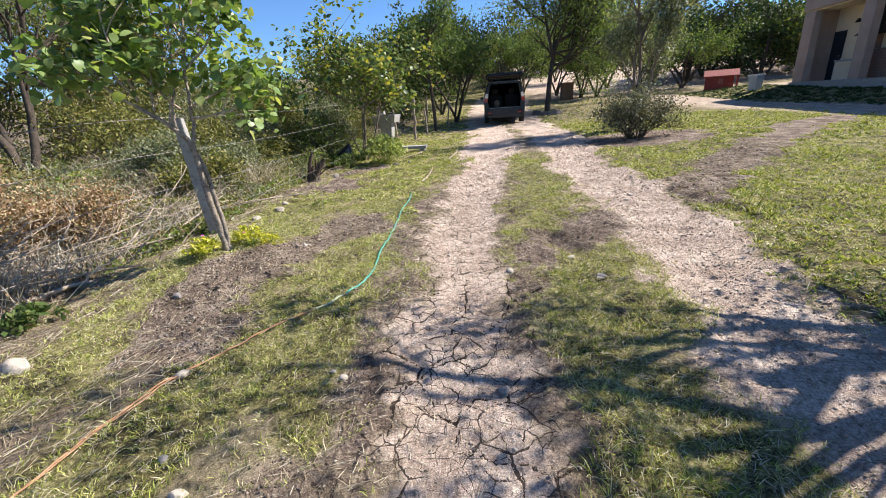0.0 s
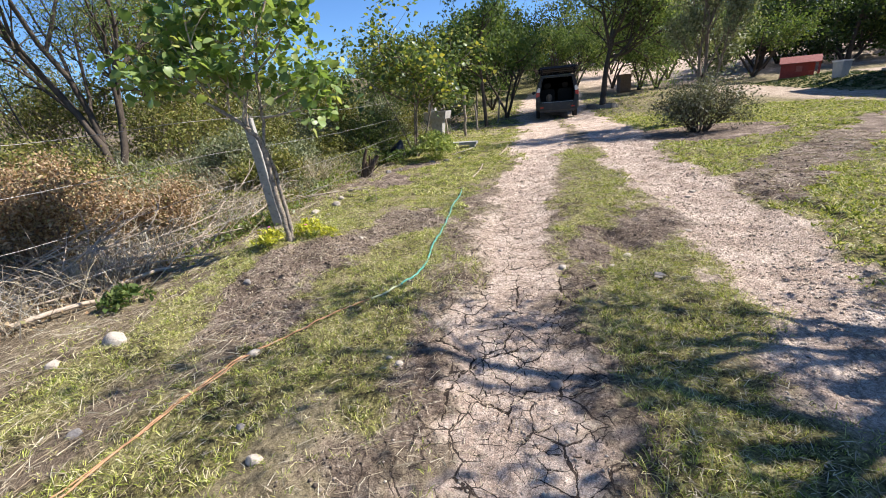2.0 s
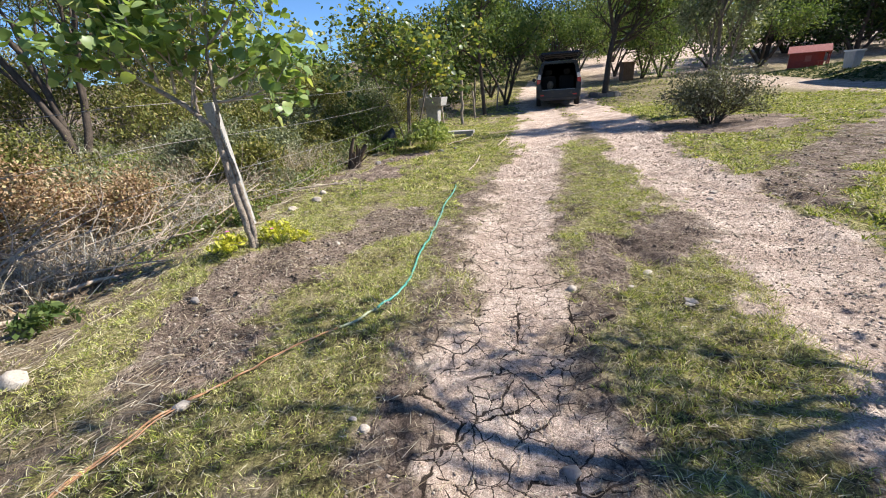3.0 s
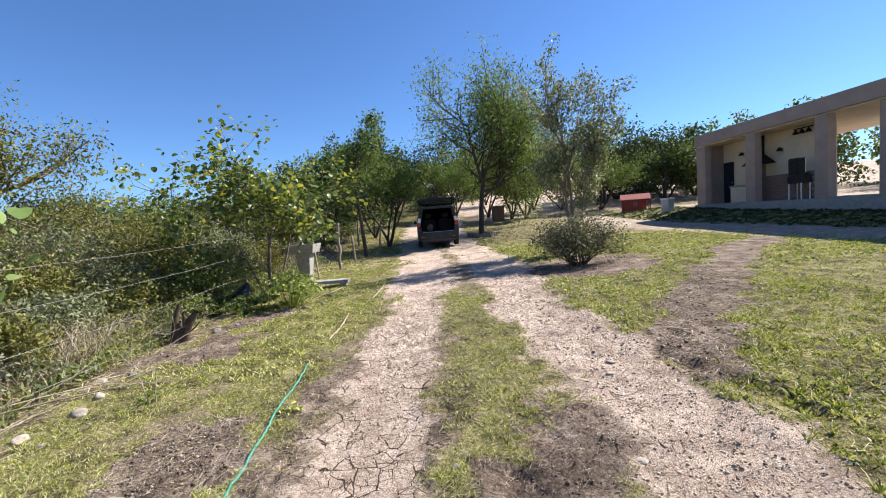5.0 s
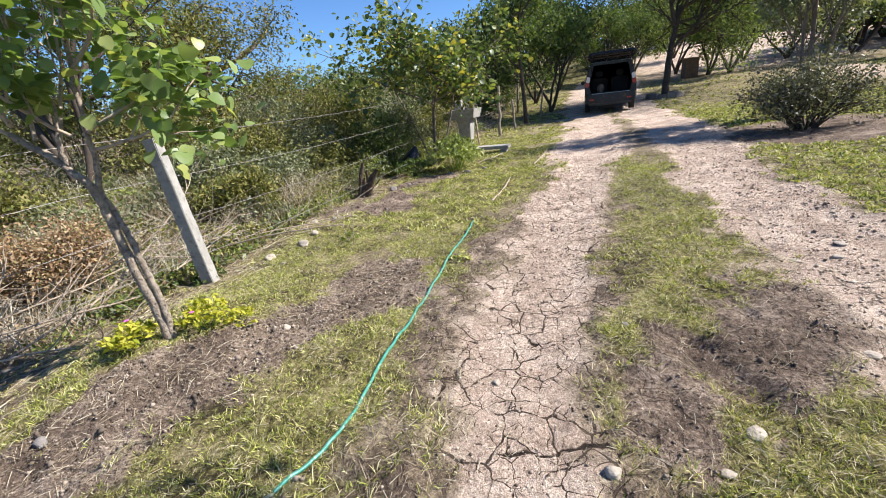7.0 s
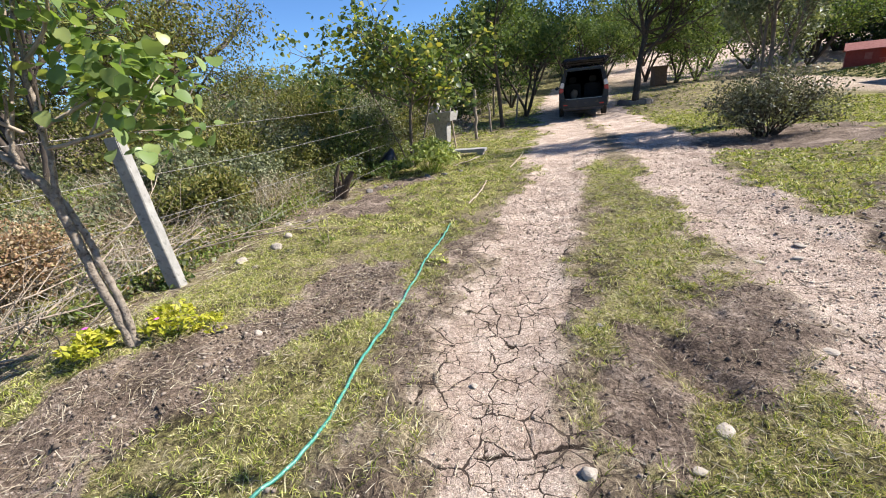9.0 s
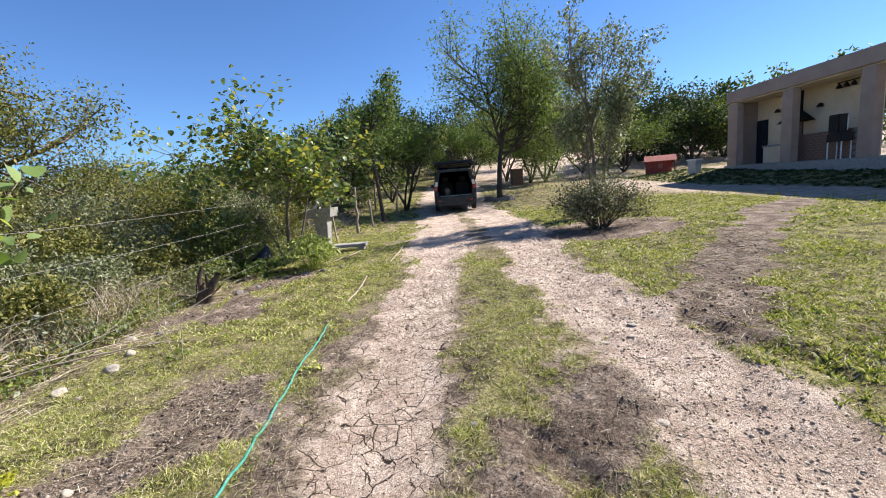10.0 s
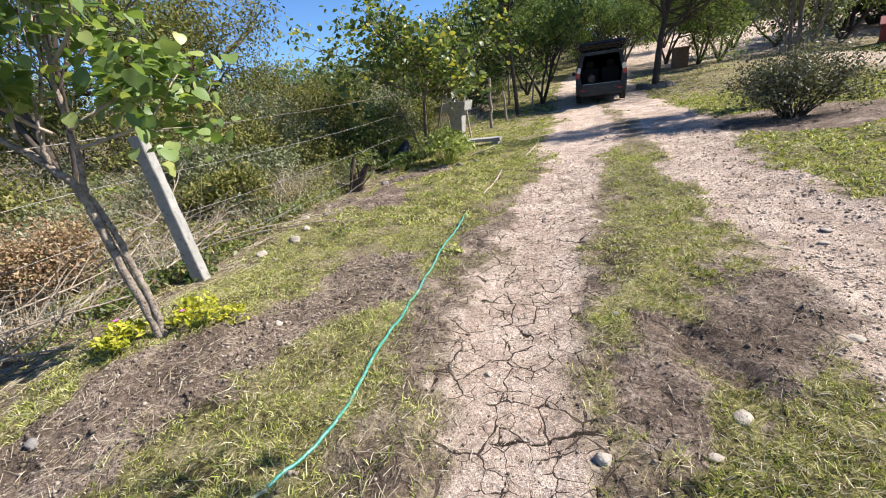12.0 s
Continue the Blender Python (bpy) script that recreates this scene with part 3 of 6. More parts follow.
quads = np.stack([idx, idx + 1, idx + nx + 1, idx + nx], axis=1)
ground = big_mesh("ground", np.stack([fx, fy, fz], axis=1), np.full(len(quads), 4), quads.ravel(), M_GROUND, None, "", True)
tagged(ground, "cracked pale clay drive, dark soil and worn yellow-green turf", "ground", kind="structure")
for key, values in zip(("clay", "grass", "dark", "litter", "crack", "fissure"), (*zone, crack, fissured(fx, fy))):
    ground.data.attributes.new(key, "FLOAT", "POINT").data.foreach_set("value", np.asarray(values, np.float32))


# ---- grass and litter ----
def scatter(x0, x1, y0, y1, per_m2, which, rng, power=1.0):
    n = int((x1 - x0) * (y1 - y0) * per_m2)
    x, y = rng.uniform(x0, x1, n), rng.uniform(y0, y1, n)
    keep = rng.uniform(size=n) < zones(x, y)[which] ** power
    return x[keep], y[keep]


def lawn(name, boxes, label, seed, mat=M_GRASS):
    """Short turf in tufts: the blades of each lean out from its middle."""
    rng = np.random.default_rng(seed)
    base, tip, wide = [], [], []
    for x0, x1, y0, y1, per, tall, w in boxes:
        cx, cy = scatter(x0, x1, y0, y1, per / 9, 1, rng)
        k = np.repeat(np.arange(len(cx)), rng.integers(5, 14, len(cx)))
        n = len(k)
        a, out = rng.uniform(0, 2 * math.pi, n), np.sqrt(rng.uniform(0, 1, n))
        x, y = cx[k] + np.cos(a) * out * tall * 0.55, cy[k] + np.sin(a) * out * tall * 0.55
        z = height(x, y)
        a = a + rng.normal(0, 0.7, n)
        lean = 0.25 + 0.9 * out * rng.uniform(0.5, 1.4, n)
        h = tall * rng.uniform(0.45, 1.3, n) * (0.55 + 0.9 * vnoise(x, y, 0.3, 77))
        base.append(np.stack([x, y, z - 0.008], 1))
        tip.append(np.stack([x + np.cos(a) * lean * h, y + np.sin(a) * lean * h, z + h * rng.uniform(0.25, 0.85, n)], 1))
        wide.append(w * rng.uniform(0.6, 1.3, n))
    return tagged(strips(name, np.concatenate(base), np.concatenate(tip), np.concatenate(wide), mat, sag=0.5), label, "grass", kind="stuff")


lawn("grass", [(-3, 0.2, 0.2, 2.2, 6500, 0.034, 0.003), (-3, 0.2, 2.2, 6, 6500, 0.034, 0.0033), (0.7, 2.6, 0.8, 4.4, 7500, 0.036, 0.0031),
               (0.8, 2.6, 4.4, 9.5, 3000, 0.038, 0.0055), (-3, 1, 6, 14, 1500, 0.045, 0.0085), (2.6, 7, 1.5, 8, 1900, 0.042, 0.0105),
               (3, 12, 8, 16, 900, 0.042, 0.019), (7, 12, -1, 8, 350, 0.04, 0.012), (-2, 10, 14, 27, 160, 0.05, 0.03)],
     "short worn yellow-green grass beside the drive", 11)
lawn("grass", [(13.4, 17, 6, 25, 250, 0.08, 0.035)], "dark green grass on the low bank before the porch", 12, M_LEAF_DEEP)


def litter_strands(name, boxes, which, label, seed, mat=M_STRAW):
    rng = np.random.default_rng(seed)
    base, tip, wide = [], [], []
    for x0, x1, y0, y1, per, long, w in boxes:
        x, y = scatter(x0, x1, y0, y1, per, which, rng, 0.7)
        n = len(x)
        a, ln = rng.uniform(0, 2 * math.pi, n), long * rng.uniform(0.4, 1.6, n)
        x2, y2 = x + np.cos(a) * ln, y + np.sin(a) * ln
        base.append(np.stack([x, y, height(x, y) + 0.002 + rng.uniform(0, 0.012, n)], 1))
        tip.append(np.stack([x2, y2, height(x2, y2) + 0.002 + rng.uniform(0, 0.02, n)], 1))
        wide.append(np.full(n, w))
    return tagged(strips(name, np.concatenate(base), np.concatenate(tip), np.concatenate(wide), mat, sag=0.06), label, "litter", kind="stuff")


litter_strands("dry_litter", [(-2.6, 0.5, 0.5, 6, 1000, 0.07, 0.0026), (0.3, 3.3, 1, 5.5, 500, 0.05, 0.0024), (3, 7, 4.5, 9, 350, 0.1, 0.006)], 2, "dry straw strands scattered on dark soil", 21)
litter_strands("dry_litter", [(-3.6, -0.8, 0.2, 7, 600, 0.12, 0.0035), (-6, -2, 4, 12, 250, 0.2, 0.006)], 3, "tan dry stalks lying on the bank", 22)
litter_strands("dry_litter", [(-2.8, 0.2, 0.3, 6, 1300, 0.045, 0.0026), (0.8, 2.6, 0.8, 8, 2200, 0.045, 0.0028), (2.6, 7, 2, 9, 350, 0.06, 0.006)], 1, "dry straw bits lying in worn grass", 24)
litter_strands("dry_litter", [(-0.5, 3.4, 0.5, 7, 160, 0.05, 0.0025)], 0, "a few straw bits on pale clay", 23)


def clods(name, boxes, which, label, seed, mat=None):
    """Crumbs of soil: little faceted lumps, in one mesh."""
    rng = np.random.default_rng(seed)
    oct_v = np.array([(1, 0, 0), (0, 1, 0), (-1, 0, 0), (0, -1, 0), (0, 0, 0.8), (0, 0, -0.6)], float)
    oct_f = np.array([(0, 1, 4), (1, 2, 4), (2, 3, 4), (3, 0, 4), (1, 0, 5), (2, 1, 5), (3, 2, 5), (0, 3, 5)])
    vs, fs, k = [], [], 0
    for x0, x1, y0, y1, per, size in boxes:
        x, y = scatter(x0, x1, y0, y1, per, which, rng)
        n = len(x)
        s = size * np.minimum(rng.lognormal(0, 0.5, n), 3)
        v = oct_v[None] * (1 + 0.35 * rng.uniform(-1, 1, (n, 6, 1))) * s[:, None, None]
        t = rng.uniform(0, 6.3, n)
        r = np.stack([np.stack([np.cos(t), -np.sin(t)], 1), np.stack([np.sin(t), np.cos(t)], 1)], 1)
        v[:, :, :2] = np.einsum("nij,nkj->nki", r, v[:, :, :2])
        v += np.stack([x, y, height(x, y) + s * 0.25], 1)[:, None, :]
        vs.append(v.reshape(-1, 3))
        fs.append((oct_f[None] + (k + np.arange(n) * 6)[:, None, None]).reshape(-1, 3))
        k += n * 6
    f = np.concatenate(fs)
    return tagged(big_mesh(name, np.concatenate(vs), np.full(len(f), 3), f.ravel(), mat or M_SOIL), label, "soil", kind="stuff")


M_SOIL = leafy("soil_crumbs", [(0.0, (0.08, 0.06, 0.048)), (0.6, (0.22, 0.168, 0.135)), (1.0, (0.48, 0.39, 0.33))], 0.0, 0.95, 0.1)
clods("soil_clods", [(-2.6, -0.4, 0.5, 5.5, 2200, 0.0056), (-2.6, -0.4, 0.5, 5.5, 45, 0.010), (-0.4, 2.6, 0.8, 5.2, 1500, 0.0036), (0.8, 2.4, 3, 4.8, 15, 0.009), (3, 6, 4.2, 8, 300, 0.008), (-3, 0, 6, 10, 200, 0.009)], 2, "loose dark crumbs of turned soil", 31)
M_CLAY_CRUMB = leafy("clay_crumbs", [(0.0, (0.24, 0.175, 0.135)), (0.5, (0.48, 0.375, 0.30)), (1.0, (0.70, 0.58, 0.48))], 0.0, 0.95, 0.1)
clods("clay_crumbs", [(-0.3, 1.3, 0.6, 4.5, 700, 0.0034), (0.2, 2, 4.5, 10, 600, 0.0055), (1.4, 4, 0.6, 4.5, 1500, 0.0048), (1.4, 4, 0.6, 6, 8, 0.009), (1.8, 4.2, 4.5, 11, 800, 0.006)], 0, "loose pale crumbs of dry clay on the drive", 32, M_CLAY_CRUMB)


# ---- stones ----
def stone(x, y, size, label, mat=M_STONE, flat=0.6, seed=0, sink=0.25):
    rng = random.Random(seed)
    bm = bmesh.new()
    bmesh.ops.create_icosphere(bm, subdivisions=3, radius=1)
    off = Vector((rng.uniform(0, 50), rng.uniform(0, 50), rng.uniform(0, 50)))
    cuts = [(Vector((rng.gauss(0, 1), rng.gauss(0, 1), rng.gauss(0, 0.7))).normalized(), rng.uniform(0.55, 0.85)) for _ in range(7)]
    for v in bm.verts:
        p = v.co.copy()
        for nrm, d in cuts:
            over = p.dot(nrm) - d
            if over > 0:
                p -= nrm * over * 0.85
        p *= 1 + 0.16 * noise.noise(p * 1.6 + off) + 0.05 * noise.noise(p * 5 + off)
        v.co = Vector((p.x * size, p.y * size * 0.8, p.z * size * flat))
    ob = part("stone", bm, mat, None, "", shade=True)
    ob.matrix_basis = pose(x, y, gz(x, y) + size * flat * (0.75 - sink * 2), 0, 0, rng.uniform(0, 360))
    return tagged(ob, label, "stone", "stones lying about the drive")


PALE = "pale limestone cobble half sunk in the ground"
GREY = "small grey fieldstone lying on dark soil"
for k, (sx, sy, size, lab, mat) in enumerate([
    (-2.30, 5.30, 0.10, "rounded pale boulder at the foot of the bank", M_STONE), (-2.17, 6.03, 0.09, PALE, M_STONE), (-2.12, 5.68, 0.11, PALE, M_STONE),
    (-2.05, 5.15, 0.05, PALE, M_STONE), (-2.34, 2.0, 0.13, "broad pale stone lying in dry grass", M_STONE), (-2.5, 1.7, 0.07, PALE, M_STONE),
    (-1.81, 1.2, 0.06, GREY, M_STONE_DARK), (-2.1, 1.07, 0.05, GREY, M_STONE_DARK), (-0.79, 1.08, 0.055, "smooth cream pebble on short grass", M_STONE),
    (-0.31, 1.77, 0.045, PALE, M_STONE), (-0.38, 1.82, 0.03, PALE, M_STONE), (-0.97, 1.26, 0.04, GREY, M_STONE_DARK), (-1.25, 1.86, 0.06, PALE, M_STONE),
    (0.54, 1.6, 0.055, "angular grey stone lying on the wheel track", M_STONE_DARK), (0.78, 2.99, 0.05, "pale angular stone beside cracked clay", M_STONE),
    (1.46, 2.83, 0.06, "flat tan stone in worn grass", M_STONE), (0.29, 3.49, 0.035, PALE, M_STONE), (-1.18, 3.88, 0.05, "white pebble on dark soil", M_STONE),
    (-1.84, 2.8, 0.055, GREY, M_STONE_DARK), (2.28, 4.95, 0.07, PALE, M_STONE), (2.54, 4.96, 0.06, PALE, M_STONE), (2.7, 5.23, 0.07, PALE, M_STONE),
    (2.07, 3.83, 0.06, PALE, M_STONE), (1.35, 3.26, 0.07, PALE, M_STONE), (1.18, 3.05, 0.05, PALE, M_STONE), (0.99, 4.03, 0.04, "dark clod-like stone on the track", M_STONE_DARK),
    (-0.09, 2.97, 0.018, PALE, M_STONE), (1.44, 2.8, 0.05, PALE, M_STONE), (-2.45, 6.5, 0.08, PALE, M_STONE), (-2.2, 6.6, 0.07, GREY, M_STONE_DARK),
    (-0.85, 9.4, 0.11, "grey stone edging a planted tree", M_STONE_DARK), (-0.55, 9.55, 0.09, "grey stone edging a planted tree", M_STONE_DARK),
    (-1.15, 9.3, 0.1, "grey stone edging a planted tree", M_STONE_DARK), (-1.75, 8.6, 0.08, GREY, M_STONE_DARK), (-1.95, 8.3, 0.1, GREY, M_STONE_DARK),
]):
    stone(sx, sy, size * 0.72, lab, mat, 0.26 if sx > 1.0 else 0.5 + 0.25 * ((k * 37) % 10) / 10, 100 + k)


# ---- hose and cord ----
def lying_line(name, pts, r, mat, parent=None, label="", lift=0.0, wobble=0.012, seed=0):
    rng = np.random.default_rng(seed)
    p = np.asarray(pts, float)
    t = np.arange(len(p))
    tt = np.linspace(0, len(p) - 1, (len(p) - 1) * 14 + 1)
    # Catmull-Rom through the points
    out = []
    for v in tt:
        i = min(int(v), len(p) - 2)
        f = v - i
        a, b, c, d = p[max(i - 1, 0)], p[i], p[i + 1], p[min(i + 2, len(p) - 1)]
        out.append(0.5 * (2 * b + (c - a) * f + (2 * a - 5 * b + 4 * c - d) * f * f + (3 * b - a - 3 * c + d) * f ** 3))
    out = np.array(out)
    out += (np.stack([vnoise(tt * 0.9, tt * 0, 1, seed), vnoise(tt * 0.9, tt * 0 + 5, 1, seed)], 1) - 0.5) * wobble * 2
    z = height(out[:, 0], out[:, 1]) + r * 0.7 + lift + 0.012 * vnoise(tt * 1.3, tt * 0 + 9, 1, seed)
    return tubes(name, [(np.column_stack([out, z]), np.full(len(out), r))], mat, parent, label, 8)


hose = empty("garden_hose", -0.4, 3, 0, 0, "green rubber garden hose lying across grass beside the drive", "hose")
hose.matrix_basis = Matrix()
lying_line("hose_run", [(-0.26, 6.35), (-0.27, 5.9), (-0.33, 5.2), (-0.32, 4.55), (-0.34, 4.1), (-0.36, 3.7), (-0.36, 3.3), (-0.40, 2.98), (-0.49, 2.72)], 0.0088, M_HOSE, hose)
lying_line("hose_end", [(-0.49, 2.72), (-0.58, 2.6), (-0.68, 2.5)], 0.0088, M_HOSE_PALE, hose, "pale faded hose end")
cord = empty("cord", 0, 0, 0, 0, "frayed orange cord lying in worn grass", "cord")
lying_line("cord_run", [(-0.68, 2.5), (-0.96, 2.24), (-1.12, 2.05), (-1.28, 1.85), (-1.44, 1.36), (-1.5, 0.9), (-1.62, 0.2), (-1.7, -0.8)], 0.0055, M_CORD, cord)
lying_line("strand", [(-1.1, 2.08), (-1.27, 1.88), (-1.42, 1.40), (-1.53, 0.85)], 0.004, M_CORD, cord, "", 0.004, 0.03, 5)
for k, pts in enumerate(([(0.04, 8.35), (-0.14, 7.05)], [(0.65, 11.05), (0.37, 9.5)], [(-0.28, 10.9), (-0.8, 10.2)], [(1.1, 8.5), (0.95, 8.0)])):
    s = lying_line("stick", [pts[0], tuple((a + b) / 2 + 0.03 for a, b in zip(*pts)), pts[1]], 0.011, M_BARK_PALE, None, "", 0.01, 0.02, 50 + k)
    tagged(s, "pale dead stick lying on grass", "stick", "sticks on the verge")


# ---- trees and bushes ----
def limb(rng, p, d, length, r0, r1, wobble, up, n=6):
    pts = [np.array(p, float)]
    d = np.array(d, float) / np.linalg.norm(d)
    for _ in range(n - 1):
        d = d + rng.normal(0, wobble, 3) + np.array([0, 0, up])
        d /= np.linalg.norm(d)
        pts.append(pts[-1] + d * length / (n - 1))
    return np.array(pts), np.linspace(r0, r1, n), d


def ramify(rng, p, d, length, r, levels, kids, spread_deg, lines, tips, wobble=0.12, up=0.02, shrink=0.68, first=0.35):
    pts, radii, end = limb(rng, p, d, length, r, r * 0.55, wobble, up)
    lines.append((pts, radii))
    if levels == 0:
        tips.extend([pts[-1], pts[-2], (pts[-1] + pts[-2]) / 2, pts[-3]])
        return
    for k in range(kids):
        f = first + (1 - first) * (k + rng.uniform(0.2, 0.9)) / kids
        i = min(int(f * (len(pts) - 1)), len(pts) - 2)
        q = pts[i] + (pts[i + 1] - pts[i]) * (f * (len(pts) - 1) - i)
        base = pts[i + 1] - pts[i]
        base /= np.linalg.norm(base)
        side = rng.normal(size=3)
        side -= base * side.dot(base)
        side /= np.linalg.norm(side)
        a = radians(spread_deg) * rng.uniform(0.55, 1.3)
        ramify(rng, q, base * math.cos(a) + side * math.sin(a), length * shrink * rng.uniform(0.75, 1.2), r * 0.5 * rng.uniform(0.8, 1.2), levels - 1, kids,
               spread_deg, lines, tips, wobble, up, shrink, 0.25)


def around(rng, tips, per, radius, squash=0.8):
    t = np.repeat(np.asarray(tips, float), per, axis=0)
    d = rng.normal(size=t.shape)
    d *= (rng.uniform(0, 1, len(t)) ** 0.5 / np.linalg.norm(d, axis=1))[:, None]
    return t + d * radius * 1.7 * np.array([1, 1, squash])


def leaf_shape():
    """One large heart-shaped leaf, cupped along its midrib, stalk at the origin, 1 long."""
    outline = [(0.0, 0.12), (0.16, 0.02), (0.36, 0.10), (0.47, 0.32), (0.42, 0.58), (0.25, 0.82), (0.0, 1.0)]
    verts, faces = [], []
    for x, y in outline:
        verts.append((0, y, -0.02 + 0.05 * math.sin(y * 3)))
    k = len(outline)
    for sgn in (1, -1):
        for x, y in outline[1:-1]:
            verts.append((sgn * x, y, 0.16 * x + 0.04 * math.sin(y * 5)))
    right, left = list(range(k, k + 5)), list(range(k + 5, k + 10))
    for edge in (right, left):
        chain = [0] + edge + [k - 1]
        for i in range(len(chain) - 1):
            quad = [chain[i], chain[i + 1], i + 1, i]
            quad = list(dict.fromkeys(quad))
            if len(quad) > 2:
                faces.append(tuple(quad if edge is right else reversed(quad)))
    me = bpy.data.meshes.new("leaf")
    me.from_pydata(verts, [], faces)
    me.polygons.foreach_set("use_smooth", np.ones(len(me.polygons), bool))
    return me


def leaf_batch(name, places, size, mat, parent, rng, droop=0.5):
    """Many rounded leaves in one mesh."""
    me = leaf_shape()
    v = np.array([tuple(p.co) for p in me.vertices])
    faces = [tuple(p.vertices) for p in me.polygons]
    bpy.data.meshes.remove(me)
    n = len(places)
    a, b, c = rng.uniform(-1.5, droop, n), rng.uniform(-0.7, 0.7, n), rng.uniform(0, 6.283, n)
    s = size * rng.uniform(0.55, 1.3, n)
    p = v[None] * s[:, None, None]
    def turn(p, ang, i, j):
        q = p.copy()
        q[..., i] = p[..., i] * np.cos(ang)[:, None] - p[..., j] * np.sin(ang)[:, None]
        q[..., j] = p[..., i] * np.sin(ang)[:, None] + p[..., j] * np.cos(ang)[:, None]
        return q
    p = turn(turn(turn(p, a, 1, 2), b, 2, 0), c, 0, 1) + np.asarray(places)[:, None, :]
    sizes = np.tile([len(f) for f in faces], n)
    flat = np.concatenate([np.array(f) for f in faces])
    loops = (flat[None, :] + (np.arange(n) * len(v))[:, None]).ravel()
    return tagged(big_mesh(name, p.reshape(-1, 3), sizes, loops, mat, parent, "", True), kind="stuff")


def woody(name, x, y, label, category, stems, levels, kids, angle, leaf_mat, leaf_size, per, radius, bark=M_BARK, seed=0, group="", wobble=0.12, up=0.03,
          shrink=0.68, aspect=0.55, first=0.35, sides=6, sink=0.05, round_leaves=False):
    """A tree or shrub: stems is a list of (offset, direction, length, radius)."""
    rng = np.random.default_rng(seed)
    ob = empty(name, x, y, gz(x, y) - sink, 0, label, category, group)
    lines, tips = [], []
    for off, d, ln, r in stems:
        ramify(rng, (*off, 0), d, ln, r, levels, kids, angle, lines, tips, wobble, up, shrink, first)
    thick = [l for l in lines if l[1][0] > 0.35 * max(s[3] for s in stems)]
    thin = [l for l in lines if l[1][0] <= 0.35 * max(s[3] for s in stems)]
    tubes("trunk", thick, bark, ob, "", sides)
    if thin:
        tagged(tubes("twigwork", thin, bark, ob, "", 4), kind="stuff")
    if per and round_leaves:
        leaf_batch("crown", around(rng, tips, per, radius), leaf_size, leaf_mat, ob, rng)
    elif per:
        tagged(leaf_cloud("crown", around(rng, tips, per, radius), leaf_size, leaf_mat, ob, "", aspect, 0.35, rng), kind="stuff")
    return ob


# young tree by the leaning post, with large round leaves
def object_leaf_material(name, stops):
    m, n, l, b = material(name, 0.4, 0, 0.45)
    info = n.new("ShaderNodeObjectInfo")
    r = ramp(n, stops)
    l.new(info.outputs["Random"], r.inputs[0])
    col = mixer(n, l, noise_tex(n, l, 7, 3), r.outputs[0], mixer(n, l, 1.0, r.outputs[0], (0.7, 0.75, 0.65), "MULTIPLY"))
    l.new(col, b.inputs["Base Color"])
    tr = n.new("ShaderNodeBsdfTranslucent")
    l.new(mixer(n, l, 1.0, col, (1.6, 1.6, 0.6), "MULTIPLY"), tr.inputs["Color"])
    mx = n.new("ShaderNodeMixShader")
    mx.inputs[0].default_value = 0.4
    l.new(b.outputs[0], mx.inputs[1])
    l.new(tr.outputs[0], mx.inputs[2])
    l.new(mx.outputs[0], n["Material Output"].inputs[0])
    return m


M_BIGLEAF = object_leaf_material("large_green_leaf", [(0.0, (0.13, 0.20, 0.06)), (0.5, (0.25, 0.34, 0.11)), (0.85, (0.38, 0.46, 0.19)), (1.0, (0.5, 0.52, 0.14))])


def hung_leaves(parent, tips, count, size, seed, spread_m):
    rng = np.random.default_rng(seed)
    me = leaf_shape()
    me.materials.append(M_BIGLEAF)
    pick = rng.integers(0, len(tips), count)
    for k in pick:
        p = np.asarray(tips[k]) + rng.normal(0, spread_m, 3)
        ob = new("leaf", me)
        ob.parent = parent
        s = size * rng.uniform(0.6, 1.25)
        ob.matrix_basis = Matrix.LocRotScale(p, Euler((rng.uniform(-1.5, 0.5), rng.uniform(-0.7, 0.7), rng.uniform(0, 6.28))), (s, s, s))


